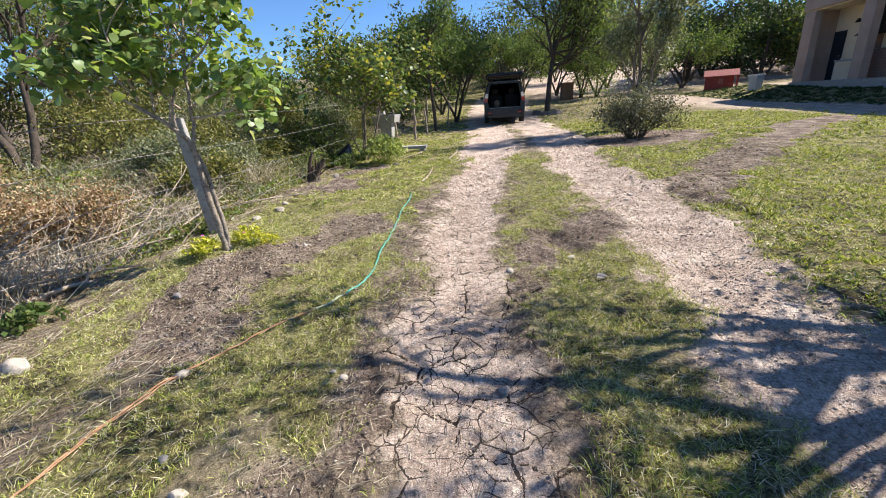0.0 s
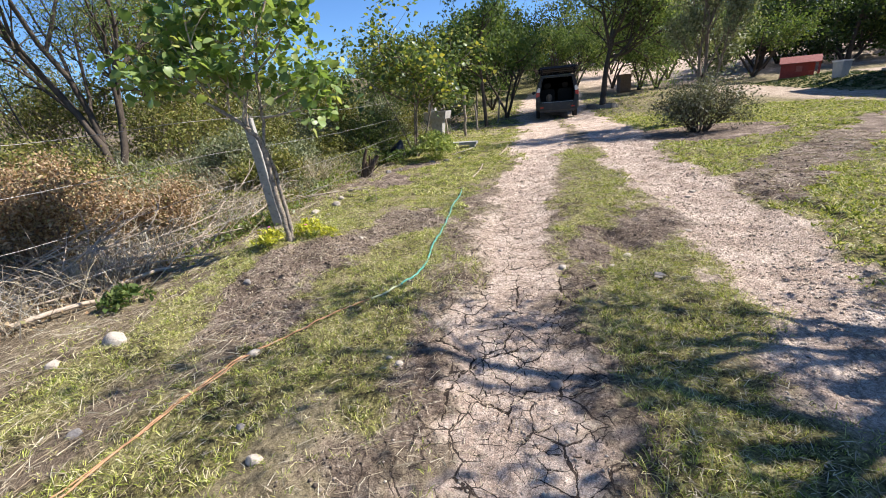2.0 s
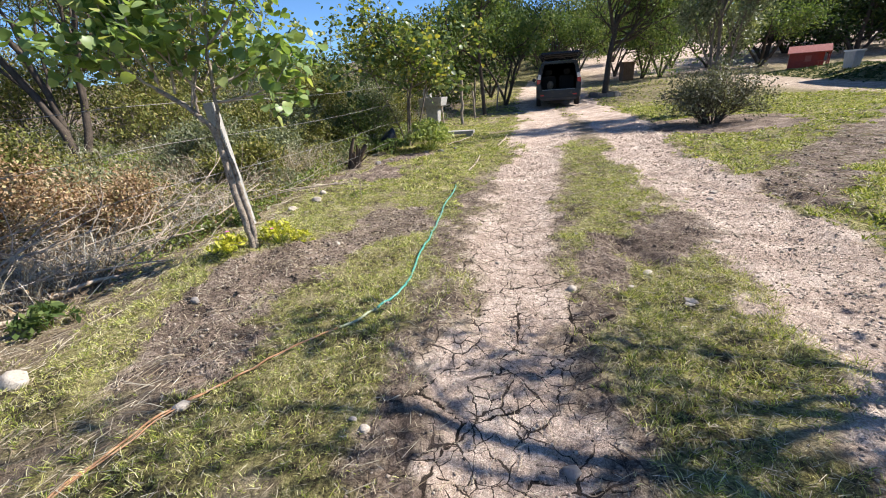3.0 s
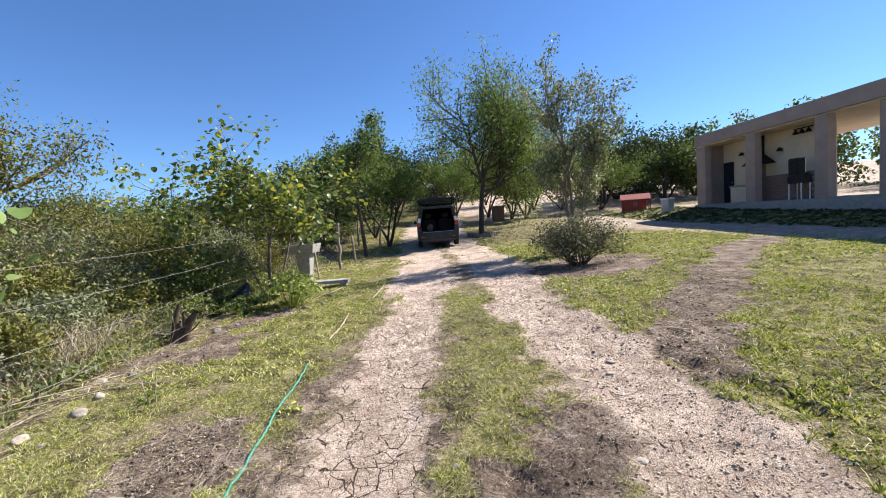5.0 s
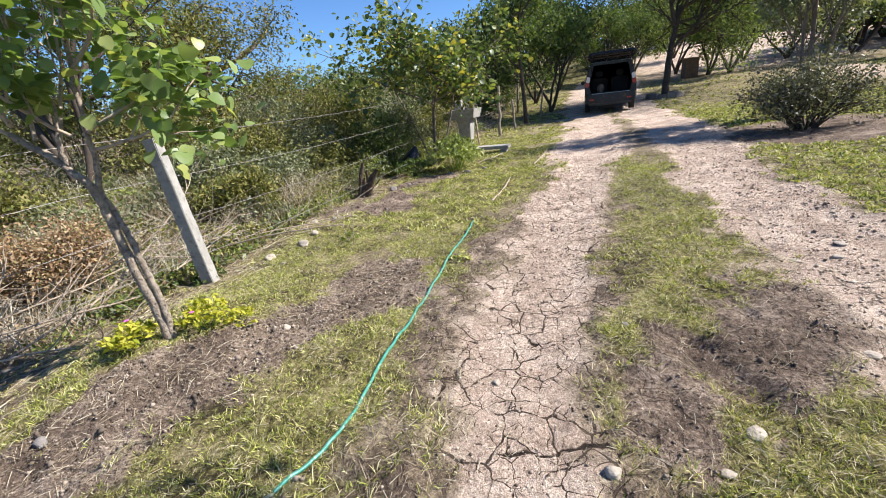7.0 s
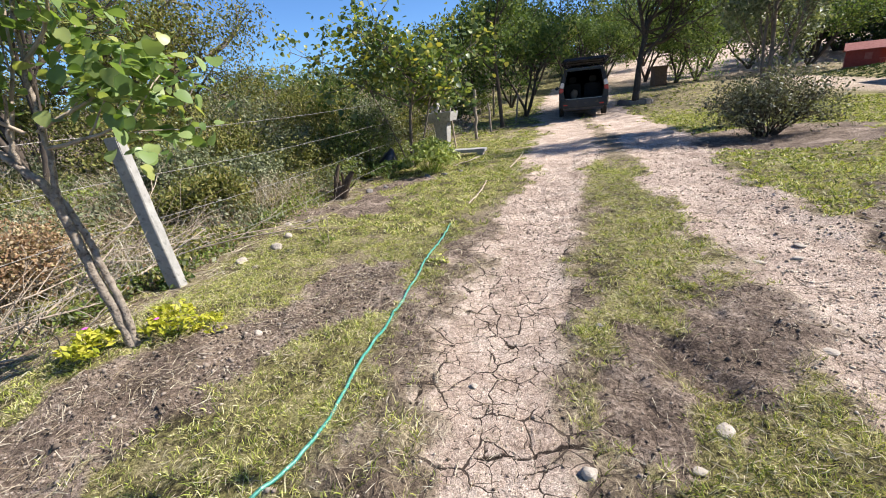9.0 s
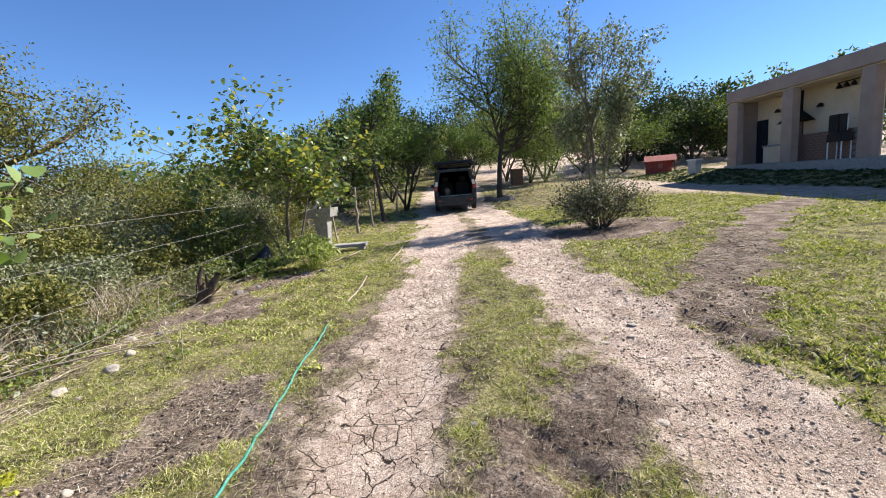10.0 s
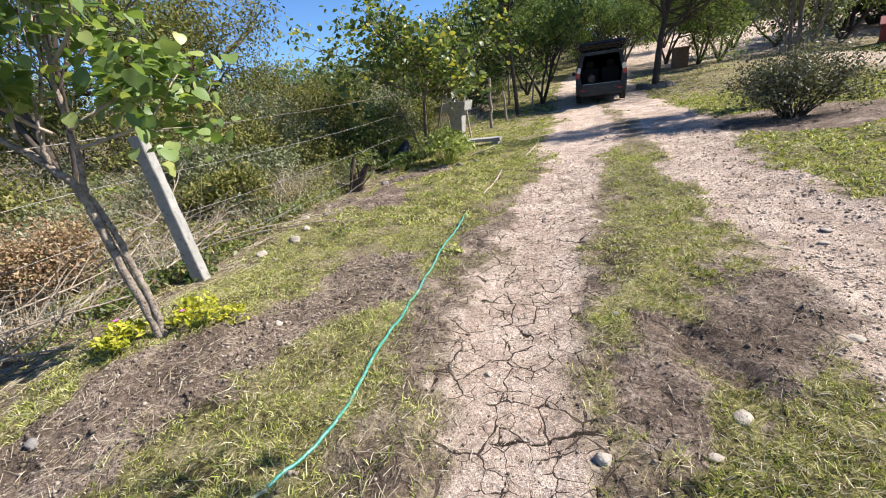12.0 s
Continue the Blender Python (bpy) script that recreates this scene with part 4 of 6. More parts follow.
def young_tree():
    rng = np.random.default_rng(5)
    x, y = -1.80, 3.56
    z = gz(x, y) - 0.04
    ob = empty("young_tree", x, y, z, 0, "slim leaning young tree with pale twisted stems and large green leaves", "tree")
    def stem(pts, r0, r1):
        pts = np.array(pts, float)
        t = np.linspace(0, len(pts) - 1, len(pts) * 5)
        i = np.minimum(t.astype(int), len(pts) - 2)
        f = smooth01(t - i)[:, None] * 0.4 + (t - i)[:, None] * 0.6
        p = pts[i] * (1 - f) + pts[i + 1] * f
        p += rng.normal(0, 0.003, p.shape)
        return p, np.linspace(r0, r1, len(p))
    main = stem([(0, 0, 0), (-0.012, 0, 0.22), (-0.03, -0.02, 0.5), (-0.03, -0.05, 0.85), (-0.05, -0.07, 1.05), (-0.17, -0.1, 1.2), (-0.36, -0.13, 1.34)], 0.030, 0.017)
    second = stem([(0.012, 0.015, 0.0), (0.024, 0.02, 0.22), (0.006, 0.015, 0.45), (0.0, -0.005, 0.75), (-0.035, -0.04, 1.0)], 0.022, 0.016)
    up = stem([(-0.035, -0.04, 0.98), (0.0, -0.02, 1.2), (0.01, 0.0, 1.55), (0.08, 0.04, 1.95), (0.1, 0.05, 2.4)], 0.016, 0.007)
    snag = stem([(-0.12, -0.09, 1.14), (-0.1, -0.1, 1.28), (-0.04, -0.08, 1.48)], 0.012, 0.007)
    tubes("trunk", [main, second, up, snag], M_BARK_TREE, ob, "", 9)
    lines, tips = [], []
    starts = [((-0.34, -0.12, 1.38), (-0.5, -0.1, 0.8), 0.55), ((-0.34, -0.12, 1.38), (-0.15, -0.2, 1), 0.7), ((-0.16, -0.08, 1.2), (0.15, 0.2, 1), 0.8),
              ((-0.25, -0.1, 1.3), (-0.1, 0.25, 1), 0.8), ((0.02, 0.0, 1.6), (0.7, -0.1, 0.45), 0.55), ((0.05, 0.02, 1.8), (-0.4, 0.35, 0.7), 0.6),
              ((0.08, 0.04, 1.95), (0.5, 0.35, 0.6), 0.55), ((-0.02, -0.02, 1.3), (0.75, 0.1, 0.28), 0.5), ((0.1, 0.05, 2.3), (0.1, -0.1, 1), 0.5),
              ((-0.06, -0.05, 1.3), (-0.3, -0.5, 0.5), 0.45), ((0.0, -0.02, 1.22), (0.7, 0.15, 0.02), 0.5), ((-0.36, -0.13, 1.34), (-0.8, -0.1, 0.3), 0.5)]
    for p, d, ln in starts:
        ramify(rng, p, d, ln, 0.011, 1, 3, 45, lines, tips, 0.10, 0.05, 0.62, 0.3)
    tagged(tubes("twigwork", lines, M_BARK_PALE, ob, "", 5), kind="stuff")
    hung_leaves(ob, tips, 298, 0.098, 6, 0.11)
    more = around(rng, tips, 12, 0.15)
    leaf_batch("small_leaves", more, 0.078, M_LEAF_BROAD, ob, rng)
    return ob


young_tree()


def rosette(name, x, y, label, category, count, size, reach, tall, mat, seed, group="", flowers=0):
    """A low leafy plant: stems with pairs of leaves."""
    rng = np.random.default_rng(seed)
    ob = empty(name, x, y, gz(x, y) - 0.01, 0, label, category, group)
    a, r = rng.uniform(0, 2 * math.pi, count), reach * np.sqrt(rng.uniform(0, 1, count))
    tip = np.stack([np.cos(a) * r, np.sin(a) * r, tall * (1.0 - 0.55 * (r / reach) ** 2) * rng.uniform(0.6, 1.1, count)], 1)
    strips("stemwork", tip * np.array([0.25, 0.25, 0.0]), tip, 0.006, M_LEAF_WEED, ob, "", 0.2, rng)
    leaf_cloud("foliage", around(rng, tip, 9, size * 0.6, 0.6), size, mat, ob, "", 0.42, 0.6, rng)
    for k in range(flowers):
        bm = bmesh.new()
        c = Vector(tip[k * 3]) + Vector((0, 0, 0.03))
        for j in range(5):
            t = j * 2 * math.pi / 5
            o = c + Vector((math.cos(t), math.sin(t), 0)) * 0.009
            bmesh.ops.create_icosphere(bm, subdivisions=1, radius=0.008, matrix=Matrix.Translation(o) @ Matrix.Diagonal((1, 1, 0.35, 1)))
        part("flower", bm, M_PINK, ob, "small pink five-petalled flower")
    return ob


rosette("flowering_plant", -1.96, 3.45, "low lime-yellow leafed plant with pink flowers at a tree's foot", "plant", 34, 0.045, 0.13, 0.16, M_LEAF_LIME, 41, "plants at the tree's foot", 1)
rosette("flowering_plant", -1.66, 3.74, "spreading lime-yellow leafed plant at a tree's foot", "plant", 40, 0.045, 0.16, 0.2, M_LEAF_LIME, 42, "plants at the tree's foot", 1)
rosette("flowering_plant", -1.5, 3.86, "small lime-green leafed plant on turned soil", "plant", 14, 0.04, 0.11, 0.12, M_LEAF_LIME, 43, "plants at the tree's foot")
rosette("leafy_plant", -1.15, 9.75, "bushy light-green plant at the foot of a small tree", "plant", 150, 0.10, 0.55, 0.62, M_LEAF_PALE, 44)
rosette("leafy_plant", -2.0, 9.6, "low dark-green plant at the foot of a small tree", "plant", 60, 0.08, 0.45, 0.3, M_LEAF_SMALL, 45)
rosette("leafy_plant", -2.62, 4.78, "small green weed at the foot of a concrete post", "plant", 24, 0.05, 0.14, 0.12, M_LEAF_SMALL, 46)
rosette("leafy_plant", -0.2, 5.15, "grass-green weed beside the hose", "plant", 9, 0.04, 0.09, 0.09, M_GRASS, 47)
rosette("leafy_plant", -2.75, 2.55, "green leafy weed below the fence wires", "plant", 24, 0.07, 0.16, 0.16, M_LEAF_SMALL, 48)
rosette("leafy_plant", -1.55, 5.75, "sparse low weed with upright stems", "plant", 12, 0.035, 0.13, 0.1, M_LEAF_WEED, 49)
woody("sapling", -1.55, 5.72, "bare thin sapling with a few dry twigs", "sapling", [((0, 0), (-0.3, 0.1, 1), 0.45, 0.006), ((0.02, 0), (0.25, 0, 1), 0.4, 0.005)], 1, 3, 35, M_LEAF_WEED, 0.03, 0, 0.05, M_BARK_PALE, 51)

# small multi-stemmed tree by the basin
woody("small_tree", -1.75, 10.5, "small multi-stemmed tree with broad green and yellowing leaves", "tree",
      [((0, 0), (0.22, 0.05, 1), 2.0, 0.036), ((-0.05, 0.02), (0.1, 0.1, 1), 1.8, 0.022), ((0.04, 0.05), (0.62, 0.15, 1), 2.0, 0.026), ((-0.02, -0.03), (-0.12, -0.1, 1), 2.35, 0.018)],
      2, 6, 58, M_LEAF_TURNING, 0.096, 8, 0.22, M_BARK, 61, "", 0.07, 0.03, 0.55, 0.75, 0.6, round_leaves=True)
# slim dark-trunked tree on the fence line
woody("slim_tree", -0.03, 17.6, "slim tree with a straight dark trunk and pale-green crown", "tree",
      [((0, 0), (-0.02, 0, 1), 3.5, 0.085)], 3, 5, 60, M_LEAF_SMALL, 0.11, 12, 0.22, M_BARK_DARK, 62, "", 0.03, 0.02, 0.5, 0.6, 0.5)
# spreading tree beyond the car
woody("spreading_tree", 5.45, 21.5, "tall spreading tree with fine feathery green foliage", "tree",
      [((0, 0), (0.06, 0, 1), 3.5, 0.15)], 3, 7, 54, M_LEAF_FEATHER, 0.13, 26, 0.55, M_BARK_DARK, 63, "", 0.05, 0.05, 0.76, 0.42, 0.5)
# tall thin tree growing out of the roundabout shrub
woody("thin_tree", 5.95, 12.6, "tall thin sparse tree with small grey-green leaves", "tree",
      [((0, 0), (0.03, 0, 1), 3.15, 0.05), ((0.08, 0), (0.14, 0.05, 1), 2.5, 0.04), ((-0.06, 0), (-0.1, 0, 1), 2.8, 0.04)], 3, 5, 30, M_LEAF_SILVER, 0.085, 9, 0.15, M_BARK, 64, "", 0.05, 0.06, 0.52, 0.5, 0.15)


def shrub(name, x, y, label, category, width, tall, stems, per, leaf_mat, leaf_size, seed, bark=M_BARK, levels=2, group="", spread_r=0.12, deep=None):
    rng = np.random.default_rng(seed)
    lst = []
    for k in range(stems):
        a = rng.uniform(0, 2 * math.pi)
        o = rng.uniform(0.05, 0.3) * width
        out = rng.uniform(0.2, 1.0) * width / tall
        lst.append(((math.cos(a) * o * 0.6, math.sin(a) * o * 0.6 * (deep or 1)), (math.cos(a) * out, math.sin(a) * out * (deep or 1), 1), tall * rng.uniform(0.5, 0.72), 0.012 * max(1, tall / 1.5)))
    return woody(name, x, y, label, category, lst, levels, 3, 38, leaf_mat, leaf_size, per, spread_r, bark, seed, group, 0.14, 0.02, 0.6, 0.5, 0.25, 4, 0.03)


shrub("twiggy_shrub", 5.15, 10.75, "rounded twiggy shrub with dry branches and small grey-green leaves", "shrub", 1.1, 1.2, 60, 4, M_LEAF_TWIGGY, 0.055, 71, M_BARK_DARK, 2, "", 0.12)

# orchard-like trees at the top of the drive
ORCHARD = "trees at the top of the drive"
for k, (tx, ty, tall, wide, lab) in enumerate([
    (10.25, 28.4, 2.3, 0.5, "low forked tree with a dense green crown"), (9.3, 28.6, 2.1, 0.25, "slender young tree with a light green crown"),
    (16.0, 29.0, 2.6, 0.6, "low forked tree with a dense green crown"), (8.4, 31.2, 2.4, 0.4, "low forked tree with a dense green crown"),
    (6.4, 33.5, 2.6, 0.4, "low forked tree with a dense green crown"), (4.1, 31.8, 2.8, 0.4, "dark-trunked tree with a dense green crown"),
    (1.6, 31.0, 3.0, 0.4, "dark-trunked tree with a dense green crown"), (0.9, 21.2, 2.6, 0.35, "dark-trunked tree beside the drive"),
    (0.2, 25.5, 3.0, 0.4, "dark-trunked tree beside the drive"), (-2.2, 22.0, 2.8, 0.4, "dark-trunked tree behind the fence"), (12.6, 33.0, 2.5, 0.5, "low forked tree with a dense green crown"),
    (14.0, 31.0, 2.6, 0.6, "low forked tree with a dense green crown"), (7.0, 38, 3, 0.4, "dark-trunked tree with a dense green crown"), (10.5, 40, 3.2, 0.4, "dark-trunked tree with a dense green crown"),
]):
    woody("orchard_tree", tx, ty, lab, "tree", [((0, 0), (wide, 0.1, 1), tall, 0.085), ((0.08, 0.05), (-wide, 0.2, 1), tall * 0.95, 0.07), ((-0.05, 0.05), (0.1, -wide, 1), tall, 0.06)],
          2, 4, 45, M_LEAF_SMALL if k % 3 else M_LEAF_FAR, 0.15, 22, 0.36, M_BARK_DARK, 200 + k, ORCHARD, 0.09, 0.03, 0.6, 0.5, 0.5)

# deep-shade trees beyond the playhouse and the yard, and the wood behind
WOOD = "wood around the yard"
k = 0
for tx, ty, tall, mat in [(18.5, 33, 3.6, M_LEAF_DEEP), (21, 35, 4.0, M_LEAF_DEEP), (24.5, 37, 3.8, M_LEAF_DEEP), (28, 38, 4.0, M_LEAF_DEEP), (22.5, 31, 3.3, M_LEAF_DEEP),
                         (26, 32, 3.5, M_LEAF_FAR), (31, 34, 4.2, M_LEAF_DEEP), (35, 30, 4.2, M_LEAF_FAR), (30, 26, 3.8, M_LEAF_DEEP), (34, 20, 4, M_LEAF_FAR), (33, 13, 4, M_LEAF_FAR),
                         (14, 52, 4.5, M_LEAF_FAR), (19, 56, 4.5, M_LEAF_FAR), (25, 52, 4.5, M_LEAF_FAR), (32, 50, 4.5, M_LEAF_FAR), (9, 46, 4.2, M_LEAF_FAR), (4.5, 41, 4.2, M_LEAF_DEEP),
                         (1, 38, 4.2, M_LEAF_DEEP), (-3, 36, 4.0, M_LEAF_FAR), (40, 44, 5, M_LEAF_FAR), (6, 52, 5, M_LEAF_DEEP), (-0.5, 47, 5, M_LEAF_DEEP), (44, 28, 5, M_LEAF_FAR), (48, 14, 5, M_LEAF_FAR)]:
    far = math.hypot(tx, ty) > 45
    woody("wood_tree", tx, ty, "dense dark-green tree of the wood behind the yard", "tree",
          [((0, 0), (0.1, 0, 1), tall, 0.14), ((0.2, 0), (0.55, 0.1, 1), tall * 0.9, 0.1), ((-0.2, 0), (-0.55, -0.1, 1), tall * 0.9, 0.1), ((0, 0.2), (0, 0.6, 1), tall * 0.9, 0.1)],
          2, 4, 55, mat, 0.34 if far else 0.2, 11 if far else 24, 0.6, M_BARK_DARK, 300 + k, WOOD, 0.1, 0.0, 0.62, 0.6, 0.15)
    k += 1

# tree beside the drive whose shade falls across the near ground
woody("shade_tree", 4.8, 1.9, "open-crowned tree with fine feathery leaves beside the drive", "tree",
      [((0, 0), (-0.22, -0.06, 1), 2.8, 0.12), ((0.1, 0), (0.3, 0.0, 1), 2.6, 0.1), ((-0.1, 0.05), (-0.42, 0.05, 1), 2.7, 0.085), ((-0.1, -0.05), (-0.12, -0.3, 1), 2.6, 0.085)],
      3, 3, 33, M_LEAF_SMALL, 0.085, 21, 0.25, M_BARK, 81, "", 0.09, 0.02, 0.6, 0.4, 0.35)

# ---- thicket behind the fence ----
THICKET = "thicket behind the fence"


def thicket_bush(x, y, width, tall, mat, size, per, seed, label, stems=16, deep=None, r=None):
    ob = shrub("thicket_bush", x, y, label, "bush", width, tall, stems, per, mat, size, seed, M_BARK, 2, THICKET, r or 0.2 * tall / 2, deep)
    rng = np.random.default_rng(seed + 5000)
    n = int(2200 if math.hypot(x, y) < 17 else 900)
    d = rng.normal(size=(n, 3))
    d[:, 2] = np.abs(d[:, 2])
    d /= np.linalg.norm(d, axis=1)[:, None]
    lump = 0.62 + 0.5 * vnoise(np.arctan2(d[:, 1], d[:, 0]) * 2 + seed, d[:, 2] * 4, 1.0, seed)
    c = d * np.array([width * 1.05, width * 1.05, tall * 0.85]) * (lump * rng.uniform(0.8, 1.0, n))[:, None]
    tagged(leaf_cloud("skirt", c, size * 1.15, mat, ob, "", 0.55, 0.35, rng), kind="stuff")
    return ob


OLIVE = "dense olive-yellow bush in the thicket"
GREEN = "dense green bush in the thicket"
for k, (bx, by, w, h, mat, size, per, lab) in enumerate([
    (-7.6, 10.6, 1.7, 2.5, M_LEAF_OLIVE, 0.085, 9, OLIVE), (-5.6, 12.6, 1.6, 2.6, M_LEAF_OLIVE, 0.085, 9, OLIVE), (-9.8, 9.2, 1.8, 2.9, M_LEAF_OLIVE, 0.09, 9, OLIVE),
    (-5.2, 15.6, 1.5, 2.4, M_LEAF_FAR, 0.09, 10, GREEN), (-3.9, 18.2, 1.6, 2.6, M_LEAF_FAR, 0.1, 10, GREEN),
    (-6.6, 16.4, 1.9, 3.0, M_LEAF_FAR, 0.1, 10, GREEN), (-9.2, 14.0, 2.0, 3.1, M_LEAF_OLIVE, 0.1, 10, OLIVE), (-2.6, 20.5, 1.5, 2.9, M_LEAF_FAR, 0.11, 10, GREEN),
    (-5.2, 21, 2.0, 3.3, M_LEAF_FAR, 0.12, 10, GREEN), (-8.6, 20, 2.2, 3.3, M_LEAF_FAR, 0.12, 10, GREEN), (-12.4, 17, 2.4, 3.4, M_LEAF_FAR, 0.12, 10, GREEN), (-13.5, 11.5, 2.3, 3.4, M_LEAF_OLIVE, 0.11, 10, OLIVE),
    (-2.5, 9.6, 0.22, 1.6, M_LEAF_FAR, 0.06, 9, "narrow dark-green bush growing by the fence"), (-3.9, 10.7, 0.9, 1.5, M_LEAF_OLIVE, 0.07, 7, OLIVE),
    (-6.2, 8.2, 1.2, 1.5, M_LEAF_OLIVE, 0.075, 6, OLIVE), (-11.5, 6.5, 2.0, 2.9, M_LEAF_FAR, 0.1, 9, GREEN), (-15, 7.5, 2.4, 3.3, M_LEAF_FAR, 0.12, 9, GREEN), (-10.5, 3.2, 1.8, 2.4, M_LEAF_OLIVE, 0.1, 8, OLIVE),
    (-1.9, 24, 1.6, 2.6, M_LEAF_FAR, 0.12, 9, GREEN), (-5, 27, 2.4, 3.6, M_LEAF_FAR, 0.15, 9, GREEN), (-10, 27, 2.8, 4, M_LEAF_FAR, 0.16, 9, GREEN),
    (-16, 24, 3, 4.2, M_LEAF_FAR, 0.17, 9, GREEN), (-20, 16, 3, 4.2, M_LEAF_FAR, 0.16, 9, GREEN), (-20, 8, 3, 4, M_LEAF_FAR, 0.16, 9, GREEN), (-16, 1, 2.6, 3.2, M_LEAF_FAR, 0.14, 8, GREEN),
    (-7, 34, 3.2, 4.6, M_LEAF_FAR, 0.2, 9, GREEN), (-15, 34, 3.6, 5, M_LEAF_FAR, 0.22, 9, GREEN), (-24, 30, 4, 5, M_LEAF_FAR, 0.24, 9, GREEN), (-30, 18, 4, 5, M_LEAF_FAR, 0.24, 9, GREEN), (-26, 42, 5, 6, M_LEAF_FAR, 0.3, 9, GREEN), (-12, 46, 5, 6, M_LEAF_FAR, 0.3, 9, GREEN),
]):
    h = h * (0.78 if bx > -12 and 9 < by < 14 else 0.62 if bx > -30 and by >= 14 else 1.0)
    thicket_bush(bx, by, w, h, mat, size * 0.75, int(per * (1.15 if math.hypot(bx, by) < 17 else 0.7)), 400 + k, lab, 14)

shrub("dry_bush", -4.75, 3.55, "rust-brown dry bush behind the fence wires", "bush", 1.2, 1.15, 44, 18, M_LEAF_RUST, 0.038, 450, M_BARK, 2, "dry bushes", 0.1)
shrub("dry_bush", -3.95, 4.35, "tan and rust dry bush behind the fence wires", "bush", 0.6, 0.7, 30, 10, M_LEAF_RUST, 0.035, 451, M_BARK_PALE, 2, "dry bushes", 0.1)
shrub("dry_bush", -6.2, 2.8, "rust-brown dry bush behind the fence wires", "bush", 0.9, 1.0, 24, 7, M_LEAF_RUST, 0.055, 452, M_BARK, 2, "dry bushes", 0.1)
shrub("dry_bush", -6.6, 5.2, "olive and tan dry bush behind the fence", "bush", 1.1, 1.1, 30, 6, M_LEAF_OLIVE, 0.06, 453, M_BARK, 2, "dry bushes", 0.12)

for k, (bx, by, w, h, mat) in enumerate([(-4.7, 8.6, 0.9, 1.1, M_LEAF_OLIVE), (-5.4, 9.9, 1.0, 1.5, M_LEAF_SILVER), (-4.3, 11.8, 0.9, 1.5, M_LEAF_OLIVE), (-7.0, 9.0, 1.1, 1.6, M_LEAF_OLIVE), (-3.6, 13.4, 0.8, 1.4, M_LEAF_SILVER), (-2.95, 11.7, 0.6, 1.2, M_LEAF_SILVER), (-2.7, 13.2, 0.6, 1.2, M_LEAF_OLIVE), (-3.9, 9.4, 0.7, 0.9, M_LEAF_SILVER), (-3.9, 7.9, 0.6, 0.7, M_LEAF_SILVER), (-3.6, 6.6, 0.7, 0.7, M_LEAF_OLIVE), (-3.5, 9.3, 0.5, 0.8, M_LEAF_OLIVE), (-4.6, 7.4, 0.8, 0.9, M_LEAF_SILVER)]):
    shrub("dry_bush", bx, by, "olive and tan dry bush in front of the thicket", "bush", w, h, 26, 8, mat, 0.055, 460 + k, M_BARK_PALE, 2, "dry bushes", 0.12)

# grey-limbed tree rising over the thicket
woody("thicket_tree", -6.9, 7.0, "open many-stemmed tree with dark limbs and feathery grey-green foliage", "tree",
      [((0, 0), (-0.5, -0.1, 1), 3.0, 0.075), ((0.1, 0), (0.2, 0.3, 1), 2.7, 0.07), ((-0.1, 0.05), (-0.15, 0.2, 1), 3.0, 0.065), ((-0.15, -0.05), (-1.3, -0.5, 0.7), 2.8, 0.055), ((-0.12, 0.0), (-1.5, -0.7, 0.28), 2.4, 0.04)],
      3, 4, 40, M_LEAF_FEATHER, 0.055, 28, 0.28, M_BARK_DARK, 82, "", 0.1, 0.02, 0.6, 0.3, 0.3)
woody("thicket_tree", -8.3, 10.4, "large tree with grey limbs and rusty olive foliage", "tree",
      [((0, 0), (0.1, 0.05, 1), 2.6, 0.15), ((0.15, 0), (0.5, 0.1, 1), 2.5, 0.12), ((-0.2, 0), (-0.4, 0.2, 1), 2.6, 0.12)], 3, 4, 46, M_LEAF_OLIVE, 0.075, 34, 0.38, M_BARK, 83, "", 0.1, 0.01, 0.64, 0.45, 0.3)


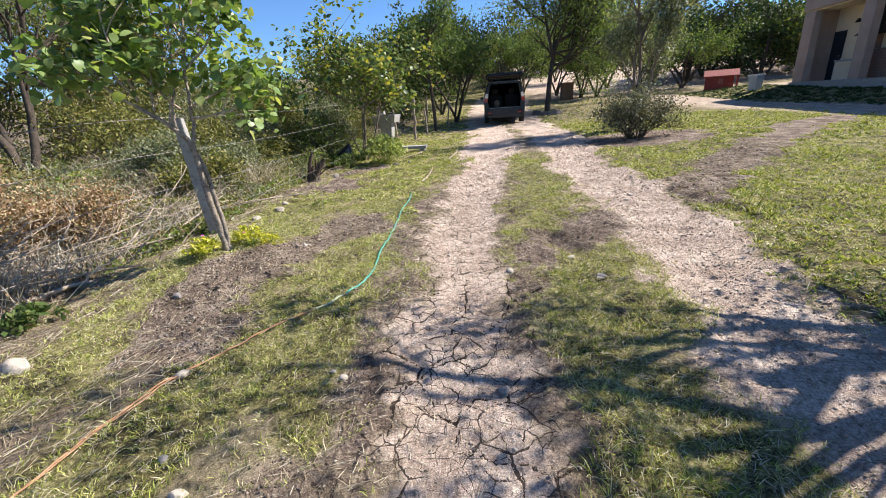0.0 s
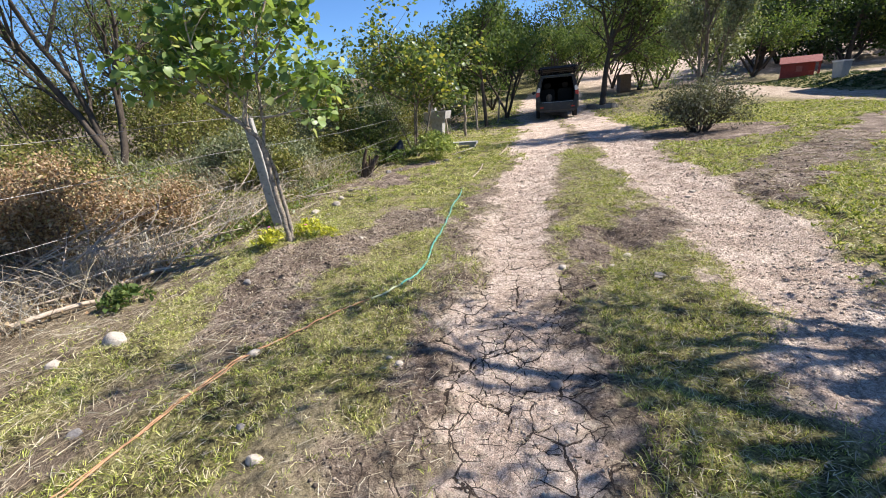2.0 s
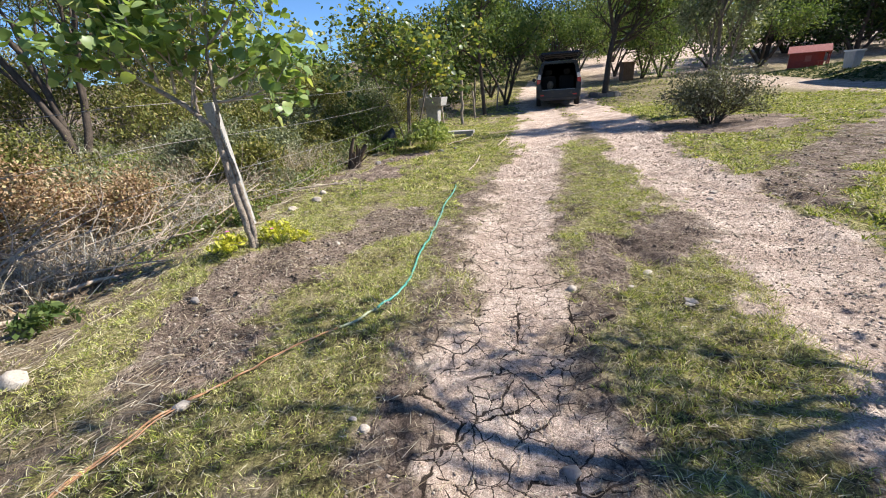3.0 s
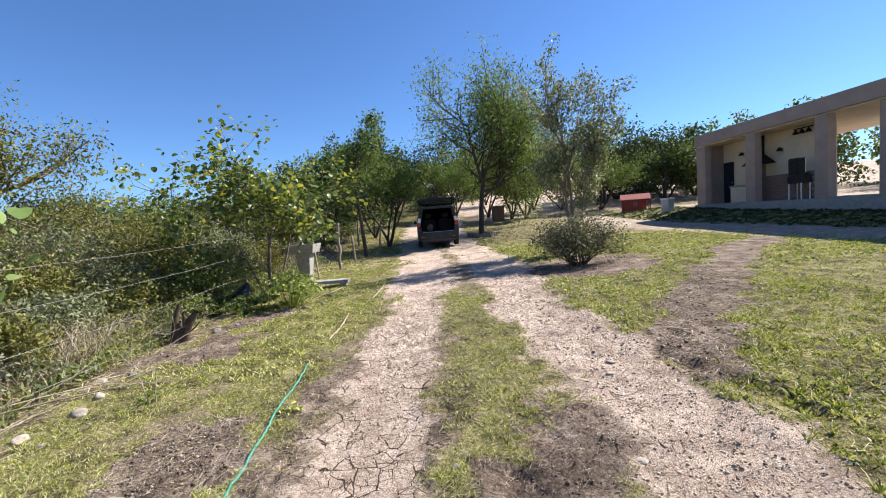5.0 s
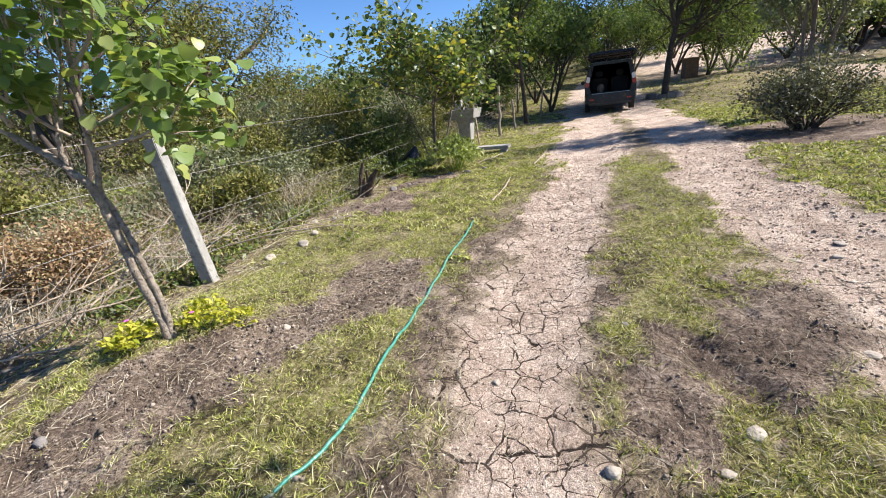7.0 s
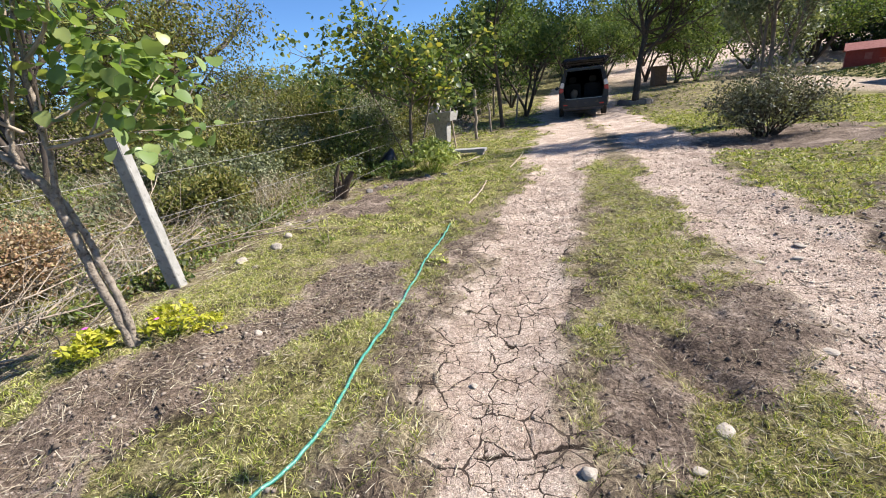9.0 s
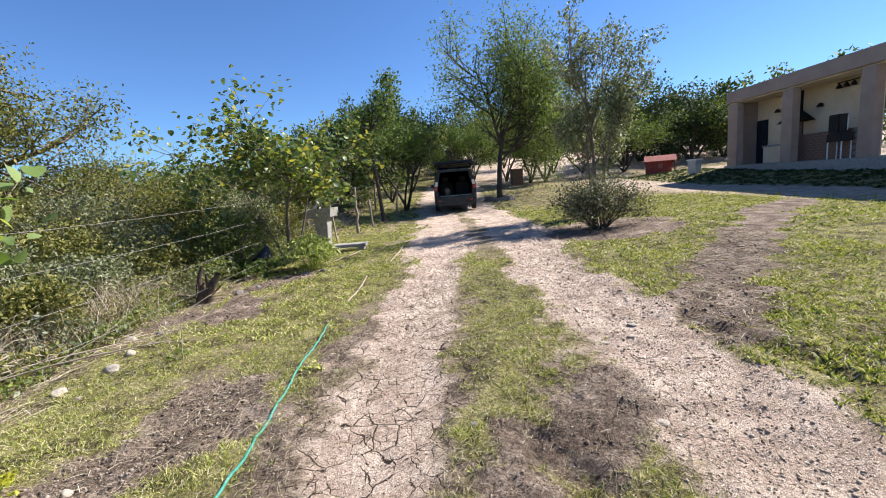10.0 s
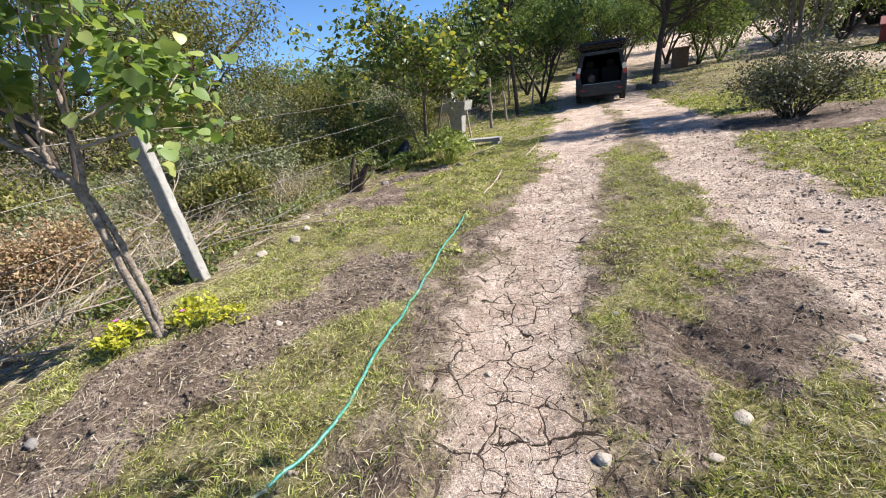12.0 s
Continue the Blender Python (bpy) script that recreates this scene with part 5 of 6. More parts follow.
def bank_weeds():
    """Standing dry stalks, fine twigs and low leaves between the fence and the thicket."""
    rng = np.random.default_rng(91)
    def place(n, x0, x1, y0, y1, margin):
        x, y = rng.uniform(x0, x1, n), rng.uniform(y0, y1, n)
        keep = x < np.interp(y, [0, 2.5, 5, 8, 12, 18], [-3.3, -2.95, -2.65, -2.35, -2.0, -1.2]) - margin * rng.uniform(0, 1, n)
        return x[keep], y[keep]
    def stalks(name, n, area, tall, lean, width, mat, label, sag=0.25):
        x, y = place(n, *area)
        z = height(x, y)
        a, h = rng.uniform(0, 6.28, len(x)), tall * rng.uniform(0.3, 1.2, len(x)) * (0.4 + vnoise(x, y, 0.8, 92))
        l = lean * rng.uniform(0.1, 1, len(x)) * h
        tip = np.stack([x + np.cos(a) * l, y + np.sin(a) * l, z + h], 1)
        tagged(strips(name, np.stack([x, y, z - 0.01], 1), tip, width, mat, None, "", sag, rng), label, "weeds", kind="stuff")
        return tip
    t = stalks("dry_weeds", 13000, (-6, -2, 0, 9, 0.35), 0.38, 1.3, 0.0045, M_STRAW, "pale dry weed stalks on the bank")
    stalks("dry_weeds", 12000, (-10, -1.2, 6, 20, 0.4), 0.4, 1.0, 0.005, M_STRAW, "pale dry weed stalks below the thicket")
    stalks("dry_weeds", 2600, (-8, -2.6, 6.5, 14, 0.6), 0.5, 1.6, 0.005, M_STRAW, "wispy grey dry stalks in front of the thicket", 0.5)
    stalks("twig_tangle", 5000, (-5.5, -2.6, 0, 6, 0.5), 0.3, 2.6, 0.006, M_TWIG, "tangle of grey dead twigs below the fence", 0.6)
    stalks("twig_tangle", 1500, (-9, -2.2, 6, 15, 0.5), 0.45, 2.2, 0.007, M_TWIG, "tangle of grey dead twigs below the thicket", 0.5)
    for count, seed, mat, size, tall in ((75000, 95, M_LEAF_WEED, 0.055, 0.6), (90000, 96, M_LEAF_SILVER, 0.055, 0.75), (60000, 97, M_LEAF_OLIVE, 0.055, 0.6)):
        x, y = place(count, -9, -1.4, 4.0, 17, 0.1)
        hump = vnoise(x, y, 0.8, seed)
        x, y, hump = x[hump > 0.45], y[hump > 0.45], hump[hump > 0.45]
        c = np.stack([x, y, height(x, y) + tall * (hump - 0.35) * 1.6 * rng.uniform(0.15, 1, len(x)) ** 0.7 * np.interp(y, [4, 9], [0.5, 1])], 1)
        tagged(leaf_cloud("low_weeds", c, size, mat, None, "", 0.5, 0.5, rng), "low leafy weeds spread over the bank", "weeds", kind="stuff")
    x, y = place(8000, -3.4, -2.0, 3.5, 9, 0.1)
    c = np.stack([x, y, height(x, y) + np.abs(rng.normal(0, 0.05, len(x)))], 1)
    tagged(leaf_cloud("low_weeds", c, 0.035, M_LEAF_WEED, None, "", 0.5, 0.5, rng), "low green weeds spread over the bank", "weeds", kind="stuff")
    x, y = place(9000, -6, -2.4, 0.2, 7, 0.2)
    c = np.stack([x, y, height(x, y) + np.abs(rng.normal(0, 0.09, len(x)))], 1)
    tagged(leaf_cloud("dry_leaves", c, 0.04, M_LEAF_RUST, None, "", 0.5, 0.5, rng), "fallen rusty leaves among dry stalks", "litter", kind="stuff")


bank_weeds()


def dead_branch(x, y, turn, length, r, seed, z=0.06):
    rng = np.random.default_rng(seed)
    lines, tips = [], []
    ramify(rng, (0, 0, 0), (1, 0, 0.06), length, r, 2, 3, 38, lines, tips, 0.09, -0.004, 0.5, 0.3)
    ob = empty("dead_branch", x, y, gz(x, y) + z, turn)
    tubes("limb", lines[:1], M_BARK_PALE, ob, "", 6)
    tagged(tubes("twigwork", lines[1:], M_BARK_PALE, ob, "", 4), kind="stuff")
    return tagged(ob, "bleached dead branch lying in the brush below the fence", "branch", "dead branches in the brush")


for k, (bx, by, tn, ln, r) in enumerate([(-3.3, 2.1, 62, 1.1, 0.022), (-3.75, 2.2, 75, 1.5, 0.018), (-3.15, 2.9, 70, 1.6, 0.02), (-4.2, 1.9, 50, 1.3, 0.016), (-3.2, 3.9, 100, 1.2, 0.014),
                                         (-3.6, 3.3, 60, 1.2, 0.012), (-3.4, 5.0, 120, 1.3, 0.012), (-4.6, 2.6, 20, 1.2, 0.014), (-3.0, 4.6, 160, 1.0, 0.009), (-3.4, 6.4, 60, 1.3, 0.012), (-3.9, 7.4, 40, 1.4, 0.012)]):
    dead_branch(bx, by, tn, ln, r, 500 + k)
heap = random.Random(17)
for k in range(16):
    by = heap.uniform(2.0, 5.6)
    dead_branch(-2.75 - 0.25 * heap.random() - 0.9 * heap.random() - 0.25 * (4.7 - by), by, heap.uniform(25, 85), heap.uniform(0.9, 1.7), heap.uniform(0.007, 0.013), 560 + k, heap.uniform(0.04, 0.22))

# ---- fence ----
FENCE = [(-3.75, 0.0), (-2.54, 4.72), (-1.95, 9.0), (-1.45, 13.35), (-1.0, 17.5), (-0.6, 22.5)]
FENCE_GROUP = "posts of the wire fence"


def concrete_post(x, y, lean_x, lean_y, tall, label):
    ob = empty("fence_post", x, y, gz(x, y) - 0.12, 0, label, "fence post", FENCE_GROUP)
    bm = bmesh.new()
    bmesh.ops.create_cube(bm, size=1, matrix=Matrix.Translation((0, 0, tall / 2)) @ Matrix.Diagonal((0.115, 0.115, tall, 1)))
    for v in bm.verts:
        if v.co.z > tall / 2:
            v.co.x *= 0.88
            v.co.y *= 0.88
    bmesh.ops.subdivide_edges(bm, edges=[e for e in bm.edges if abs(e.verts[0].co.z - e.verts[1].co.z) > 0.5], cuts=10)
    rng = random.Random(3)
    for v in bm.verts:
        v.co += Vector((rng.uniform(-1, 1), rng.uniform(-1, 1), 0)) * 0.003
    part("shaft", bm, M_CONCRETE, ob, "", 0.006)
    ob.matrix_basis = pose(x, y, gz(x, y) - 0.12, lean_y, lean_x, 12)
    return ob


def wood_post(x, y, tall, r, label, mat=M_WOODPOST, lean=(0, 0), seed=0):
    rng = np.random.default_rng(seed)
    pts = np.array([(0, 0, z) for z in np.linspace(0, tall, 8)]) + rng.normal(0, r * 0.18, (8, 3)) * np.array([1, 1, 0])
    ob = empty("fence_post", x, y, gz(x, y) - 0.06, 0, label, "fence post", FENCE_GROUP)
    ob.matrix_basis = pose(x, y, gz(x, y) - 0.06, lean[1], lean[0], 0)
    tubes("shaft", [(pts, np.linspace(r, r * 0.8, 8))], mat, ob, "", 8)
    bm = rod((pts[-1][0], pts[-1][1], tall - 0.01), (pts[-1][0], pts[-1][1], tall + 0.012), r * 0.8, r * 0.5, 8)
    part("cut_top", bm, mat, ob)
    return ob


concrete_post(-2.54, 4.72, -4.0, 1.0, 1.47, "leaning square concrete fence post beside a young tree")
concrete_post(-3.75, 0.0, 1.0, 2.0, 1.6, "square concrete fence post on the bank")
wood_post(-1.15, 13.3, 1.75, 0.026, "thin pale leaning fence stake", M_BARK_PALE, (-5, 0), 2)
wood_post(-0.72, 14.7, 1.45, 0.05, "dark weathered wooden fence post", M_WOODPOST, (1, 2), 3)
wood_post(-0.35, 16.1, 1.0, 0.04, "short weathered wooden fence post", M_WOODPOST, (-3, 2), 4)
wood_post(-0.6, 22.5, 1.5, 0.05, "weathered wooden fence post", M_WOODPOST, (3, 0), 5)
wood_post(0.45, 19.0, 1.1, 0.035, "short weathered wooden fence post", M_WOODPOST, (6, 2), 6)


def barbed_wire(level, seed):
    rng = np.random.default_rng(seed)
    pts = []
    tops = {1: 1.0}
    for k, ((ax, ay), (bx, by)) in enumerate(zip(FENCE, FENCE[1:])):
        for f in np.linspace(0, 1, 25)[: 25 if k == len(FENCE) - 2 else 24]:
            x, y = ax + (bx - ax) * f, ay + (by - ay) * f
            lean = np.interp(y, [2, 4.72, 7], [0, -0.085 * level, 0])
            sag = -0.05 * (1 - (2 * f - 1) ** 2) * (0.5 + rng.uniform(0, 0.2))
            pts.append((x + lean - 0.07, y, base_height(x, y) + level + sag))
    pts = np.array(pts, float)
    ob = empty("barbed_wire", 0, 0, 0, 0, "rusty grey barbed fence wire strung between posts", "fence wire", "strands of the wire fence")
    t = np.arange(len(pts))
    tubes("strand", [(pts, np.full(len(pts), 0.0026))], M_WIRE, ob, "", 4)
    barbs = []
    for f in np.arange(0.5, len(pts) - 1, 0.9):
        i = int(f)
        p = pts[i] + (pts[i + 1] - pts[i]) * (f - i)
        a = rng.uniform(0, 3.1)
        d = np.array([math.cos(a) * 0.6, 0.3, math.sin(a)]) * 0.016
        barbs.append((np.array([p - d, p, p + d]), np.array([0.001, 0.002, 0.001])))
    tagged(tubes("barbs", barbs, M_WIRE, ob, "", 3), kind="stuff")


for k, lv in enumerate((0.25, 0.62, 1.0, 1.36)):
    barbed_wire(lv, 600 + k)

# ---- concrete basin and slab, stump, bag ----
def basin():
    x, y = -1.42, 12.95
    ob = empty("concrete_basin", x, y, gz(x, y) - 0.02, -12, "grey concrete pedestal basin with an upright back block", "basin")
    bm = bmesh.new()
    lo = [bm.verts.new(v) for v in ((-0.12, -0.12, 0), (0.12, -0.12, 0), (0.12, 0.12, 0), (-0.12, 0.12, 0))]
    hi = [bm.verts.new(v) for v in ((-0.19, -0.17, 0.78), (0.19, -0.17, 0.78), (0.19, 0.17, 0.78), (-0.19, 0.17, 0.78))]
    bm.faces.new(lo), bm.faces.new(hi)
    for i in range(4):
        bm.faces.new((lo[i], lo[(i + 1) % 4], hi[(i + 1) % 4], hi[i]))
    part("pedestal", bm, M_CONCRETE, ob, "", 0.012)
    bm = bmesh.new()
    w, d = 0.36, 0.3
    outer0, outer1 = [(-w * 0.86, -d * 0.86, 0.77), (w * 0.86, -d * 0.86, 0.77), (w * 0.86, d * 0.86, 0.77), (-w * 0.86, d * 0.86, 0.77)], [(-w, -d, 1.0), (w, -d, 1.0), (w, d, 1.0), (-w, d, 1.0)]
    inner1 = [(-w + 0.05, -d + 0.05, 1.0), (w - 0.05, -d + 0.05, 1.0), (w - 0.05, d - 0.05, 1.0), (-w + 0.05, d - 0.05, 1.0)]
    inner0 = [(a * 0.9, b * 0.9, 0.86) for a, b, c in inner1]
    rings = [[bm.verts.new(v) for v in ring] for ring in (outer0, outer1, inner1, inner0)]
    bm.faces.new(rings[0]), bm.faces.new(rings[3])
    for r0, r1 in zip(rings, rings[1:]):
        for i in range(4):
            bm.faces.new((r0[i], r0[(i + 1) % 4], r1[(i + 1) % 4], r1[i]))
    part("bowl", bm, M_CONCRETE, ob, "", 0.008)
    bm = box(-0.33, 0.06, 0.99, -0.1, 0.24, 1.25)
    for v in bm.verts:
        if v.co.z > 1.1:
            v.co.x = -0.21 + (v.co.x + 0.21) * 0.7
    part("back_block", bm, M_CONCRETE, ob, "pale upright concrete block", 0.01)


basin()


def bench_slab():
    x, y = -0.82, 11.5
    ob = empty("concrete_slab", x, y, gz(x, y), -6, "long flat concrete slab lying on short supports", "slab")
    part("top", box(-0.62, -0.16, 0.1, 0.62, 0.16, 0.17), M_CONCRETE, ob, "", 0.008)
    for sx in (-0.45, 0.5):
        part("support", box(sx - 0.07, -0.13, -0.04, sx + 0.07, 0.13, 0.098), M_CONCRETE, ob, "", 0.008)


bench_slab()


def stump():
    x, y = -2.33, 7.95
    rng = np.random.default_rng(13)
    ob = empty("tree_stump", x, y, gz(x, y) - 0.04, 0, "dark weathered broken tree stump in the weeds", "stump")
    lines = []
    for a, ln, r in ((0, 0.52, 0.085), (1.7, 0.4, 0.08), (3.2, 0.6, 0.06), (4.4, 0.34, 0.07), (5.4, 0.5, 0.04)):
        d = (math.cos(a) * 0.05 + 0.08, math.sin(a) * 0.05, 1)
        p, rad, _ = limb(rng, (math.cos(a) * 0.06, math.sin(a) * 0.06, 0), d, ln, r, r * 0.42, 0.13, 0, 7)
        lines.append((p, rad))
    tubes("trunk", lines, M_STUMP, ob, "", 8)
    lines = [limb(rng, (0.05, 0, 0.1), (0.5, -0.3, 0.1), 0.4, 0.02, 0.006, 0.15, 0, 6)[:2], limb(rng, (-0.05, 0.02, 0.12), (-0.6, -0.3, 0.2), 0.45, 0.02, 0.006, 0.15, 0, 6)[:2]]
    tubes("roots", lines, M_STUMP, ob, "", 6)


stump()


def slumped_bag():
    x, y = -2.12, 10.05
    bm = bmesh.new()
    bmesh.ops.create_icosphere(bm, subdivisions=3, radius=1)
    for v in bm.verts:
        p = v.co.copy()
        w = 1 - 0.55 * max(0, p.z) - 0.1 * min(0, p.z)
        fold = 1 + 0.13 * noise.noise(p * 2.3) + 0.06 * noise.noise(p * 6)
        v.co = Vector((p.x * 0.19 * w * fold + 0.05 * max(0, p.z), p.y * 0.16 * w * fold, max(-0.75, p.z) * 0.3 * fold))
    ob = part("plastic_bag", bm, M_PLASTIC_BLACK, None, "", shade=True)
    ob.matrix_basis = pose(x, y, gz(x, y) + 0.2, 0, 14, 20)
    tagged(ob, "slumped black plastic sack beside a small tree", "sack")


slumped_bag()


# ---- the car ----
def car():
    cx, cy = 2.9, 18.35
    z = gz(cx, cy + 1.5) - 0.02
    ob = empty("minivan", cx, cy, z, -6, "dark blue-grey minivan parked with its tailgate raised", "car")
    W, H, L = 0.86, 1.68, 4.35
    # half width and height along the body, from tail to nose
    def ring(y, sill, waist, waist_w, roof, roof_w):
        pts = [(-W * 0.93, sill), (-W, sill + 0.18), (-waist_w, waist), (-roof_w, roof - 0.06), (-roof_w + 0.1, roof), (roof_w - 0.1, roof), (roof_w, roof - 0.06), (waist_w, waist), (W, sill + 0.18), (W * 0.93, sill)]
        return [(x, y, zz) for x, zz in pts]
    rings = [ring(0.06, 0.34, 0.98, W * 0.985, 1.66, 0.66), ring(0.5, 0.28, 1.0, W, 1.69, 0.68), ring(1.4, 0.26, 0.98, W, 1.69, 0.7), ring(2.3, 0.26, 0.96, W, 1.66, 0.69),
             ring(3.0, 0.26, 0.96, W, 1.32, 0.71), ring(3.35, 0.28, 0.95, W * 0.98, 1.02, 0.72), ring(4.1, 0.3, 0.8, W * 0.93, 0.84, 0.7), ring(L, 0.36, 0.62, W * 0.8, 0.66, 0.6)]
    bm = bmesh.new()
    vv = [[bm.verts.new(p) for p in r] for r in rings]
    for r0, r1 in zip(vv, vv[1:]):
        for i in range(len(r0)):
            j = (i + 1) % len(r0)
            bm.faces.new((r0[i], r0[j], r1[j], r1[i]))
    bm.faces.new(vv[-1])
    body = part("body", bm, M_CARPAINT, ob, "", shade=False)
    sol = body.modifiers.new("thickness", "SOLIDIFY")
    sol.thickness, sol.offset = 0.035, -1
    bev = body.modifiers.new("rounded", "BEVEL")
    bev.width, bev.segments, bev.limit_method = 0.03, 2, "ANGLE"
    # lining that closes the load space
    bm = box(-0.72, 0.1, 0.62, 0.72, 1.0, 0.66)
    part("load_floor", bm, M_CARIN, ob, "dark load floor")
    for sx in (-1, 1):
        part("side_lining", box(sx * 0.70, 0.12, 0.64, sx * 0.76, 2.4, 1.0), M_CARIN, ob)
    for sx in (-0.36, 0.36):
        s = part("rear_seat", box(sx - 0.3, 1.05, 0.62, sx + 0.3, 1.2, 1.16), M_CARIN, ob, "dark upright rear seat", 0.05)
        part("headrest", box(-0.13 + sx, 1.06, 1.2, 0.13 + sx, 1.16, 1.4), M_CARIN, s, "", 0.03)
    for sx in (-0.4, 0.4):
        s = part("front_seat", box(sx - 0.25, 2.0, 0.5, sx + 0.25, 2.15, 1.14), M_CARIN, ob, "", 0.05)
        part("headrest", box(-0.12 + sx, 2.02, 1.18, 0.12 + sx, 2.12, 1.38), M_CARIN, s, "", 0.03)
    # rear frame around the opening
    for sx in (-1, 1):
        part("rear_pillar", slab_from_outline([(sx * 0.84, 0.03, 0.95), (sx * 0.70, 0.03, 0.95), (sx * 0.56, 0.03, 1.58), (sx * 0.665, 0.03, 1.64)], (0, 0.1, 0)), M_CARPAINT, ob, "", 0.01)
        part("rear_corner", slab_from_outline([(sx * 0.85, 0.03, 0.42), (sx * 0.62, 0.03, 0.42), (sx * 0.66, 0.03, 0.7), (sx * 0.70, 0.03, 0.95), (sx * 0.84, 0.03, 0.95)], (0, 0.1, 0)), M_CARPAINT, ob, "", 0.01)
        lamp = part("tail_lamp", slab_from_outline([(sx * 0.85, -0.01, 0.86), (sx * 0.71, -0.01, 0.9), (sx * 0.70, -0.01, 1.02), (sx * 0.83, -0.01, 1.05)], (0, 0.06, 0)), M_TAIL_RED, ob, "red tail lamp lens", 0.012)
        part("clear_lens", slab_from_outline([(sx * 0.83, -0.012, 1.055), (sx * 0.70, -0.012, 1.03), (sx * 0.675, -0.012, 1.2), (sx * 0.77, -0.012, 1.24)], (0, 0.06, 0)), M_TAIL_CLEAR, lamp, "clear upper lamp lens", 0.012)
        part("side_window", slab_from_outline([(sx * 0.868, 0.45, 1.02), (sx * 0.868, 2.75, 1.0), (sx * 0.74, 2.2, 1.5), (sx * 0.74, 0.55, 1.55)], (sx * 0.006, 0, 0)), M_PLASTIC_BLACK, ob, "dark tinted side window")
        mir = part("mirror", box(sx * 0.9, 2.75, 0.98, sx * 1.06, 2.85, 1.12), M_CARPAINT, ob, "door mirror", 0.03)
    part("roof_edge", box(-0.66, 0.03, 1.58, 0.66, 0.16, 1.665), M_CARPAINT, ob, "", 0.02)
    bm = bmesh.new()
    prof = [(-0.87, 0.05), (-0.8, -0.1), (-0.5, -0.15), (0.5, -0.15), (0.8, -0.1), (0.87, 0.05), (0.8, 0.12), (-0.8, 0.12)]
    slab_from_outline([(x, y, 0.33) for x, y in prof], (0, 0, 0.3), bm)
    bumper = part("rear_bumper", bm, M_CARPAINT, ob, "dark painted bumper", 0.025)
    part("sill_plate", box(-0.62, -0.02, 0.631, 0.62, 0.11, 0.645), M_RIM, bumper, "scuffed metal loading sill")
    for sx in (-0.62, 0.62):
        part("reflector", box(sx - 0.07, -0.145, 0.42, sx + 0.07, -0.12, 0.46), M_TAIL_RED, bumper, "red reflector")
    part("valance", box(-0.7, -0.08, 0.24, 0.7, 0.1, 0.329), M_PLASTIC_BLACK, ob, "black lower valance", 0.02)
    # raised tailgate
    bm = bmesh.new()
    out = [(-0.66, 0.0), (0.66, 0.0), (0.74, -0.35), (0.77, -0.72), (0.68, -0.98), (-0.68, -0.98), (-0.77, -0.72), (-0.74, -0.35)]
    slab_from_outline([(x, y, 0) for x, y in out], (0, 0, 0.07), bm)
    bmesh.ops.rotate(bm, verts=bm.verts, cent=(0, 0, 0), matrix=Matrix.Rotation(radians(-13), 3, "X"))
    bmesh.ops.translate(bm, verts=bm.verts, vec=(0, 0.08, 1.67))
    gate = part("tailgate", bm, M_CARPAINT, ob, "raised tailgate with its inner trim showing", 0.02)
    for k, (yy, ww) in enumerate(((-0.2, 0.5), (-0.55, 0.58), (-0.8, 0.56))):
        bm = box(-ww, yy - 0.07, -0.012, ww, yy + 0.07, 0.0)
        bmesh.ops.rotate(bm, verts=bm.verts, cent=(0, 0, 0), matrix=Matrix.Rotation(radians(-13), 3, "X"))
        bmesh.ops.translate(bm, verts=bm.verts, vec=(0, 0.08, 1.668))
        part("inner_trim", bm, M_CARIN if k else M_GLASS, gate, "", 0.004)
    for sx in (-0.6, 0.6):
        part("gas_strut", rod((sx * 1.02, 0.05, 1.3), (sx * 1.12, -0.35, 1.74), 0.012), M_IRON, gate)
    part("windscreen", slab_from_outline([(-0.66, 2.36, 1.6), (0.66, 2.36, 1.6), (0.7, 3.3, 1.05), (-0.7, 3.3, 1.05)], (0, 0.02, 0.03)), M_GLASS, ob, "front windscreen glass")
    for sx in (-0.76, 0.76):
        for wy in (0.75, 3.4):
            bm = bmesh.new()
            prof = [(0.315, -0.09), (0.33, -0.06), (0.33, 0.06), (0.315, 0.09), (0.21, 0.09), (0.2, 0.0), (0.21, -0.09)]
            n = 24
            vs = [[bm.verts.new((px, r * math.cos(i * 2 * math.pi / n), r * math.sin(i * 2 * math.pi / n))) for r, px in prof] for i in range(n)]
            for i in range(n):
                a, b = vs[i], vs[(i + 1) % n]
                for j in range(len(prof)):
                    jj = (j + 1) % len(prof)
                    bm.faces.new((a[j], a[jj], b[jj], b[j]))
            wheel = part("tyre", bm, M_RUBBER, ob, "worn black tyre", shade=True)
            wheel.location = (sx, wy, 0.33)
            bm = rod((-0.07, 0, 0), (0.07, 0, 0), 0.205, None, 20)
            rim = part("rim", bm, M_RIM, wheel, "grey alloy rim", 0.008)


car()


def load_sack():
    bm = bmesh.new()
    bmesh.ops.create_icosphere(bm, subdivisions=3, radius=1)
    for v in bm.verts:
        p = v.co
        v.co = Vector((p.x * 0.13, p.y * 0.12, p.z * 0.16 * (1 + 0.2 * noise.noise(p * 2)))) * (1 + 0.1 * noise.noise(p * 4))
    ob = part("sack", bm, M_CARDBOARD, None, shade=True)
    ob.matrix_basis = pose(2.62, 18.72, gz(2.9, 19.85) - 0.02 + 0.8, 0, 0, 0)
    tagged(ob, "small pale filled sack standing in the open load space", "sack")


load_sack()


# ---- house with its porch ----
def hbox(x0, y0, z0, x1, y1, z1):
    return box(x0, -y0, z0, x1, -y1, z1)


def hrod(a, b, r0, r1=None, sides=10, bm=None):
    return rod((a[0], -a[1], a[2]), (b[0], -b[1], b[2]), r0, r1, sides, bm)


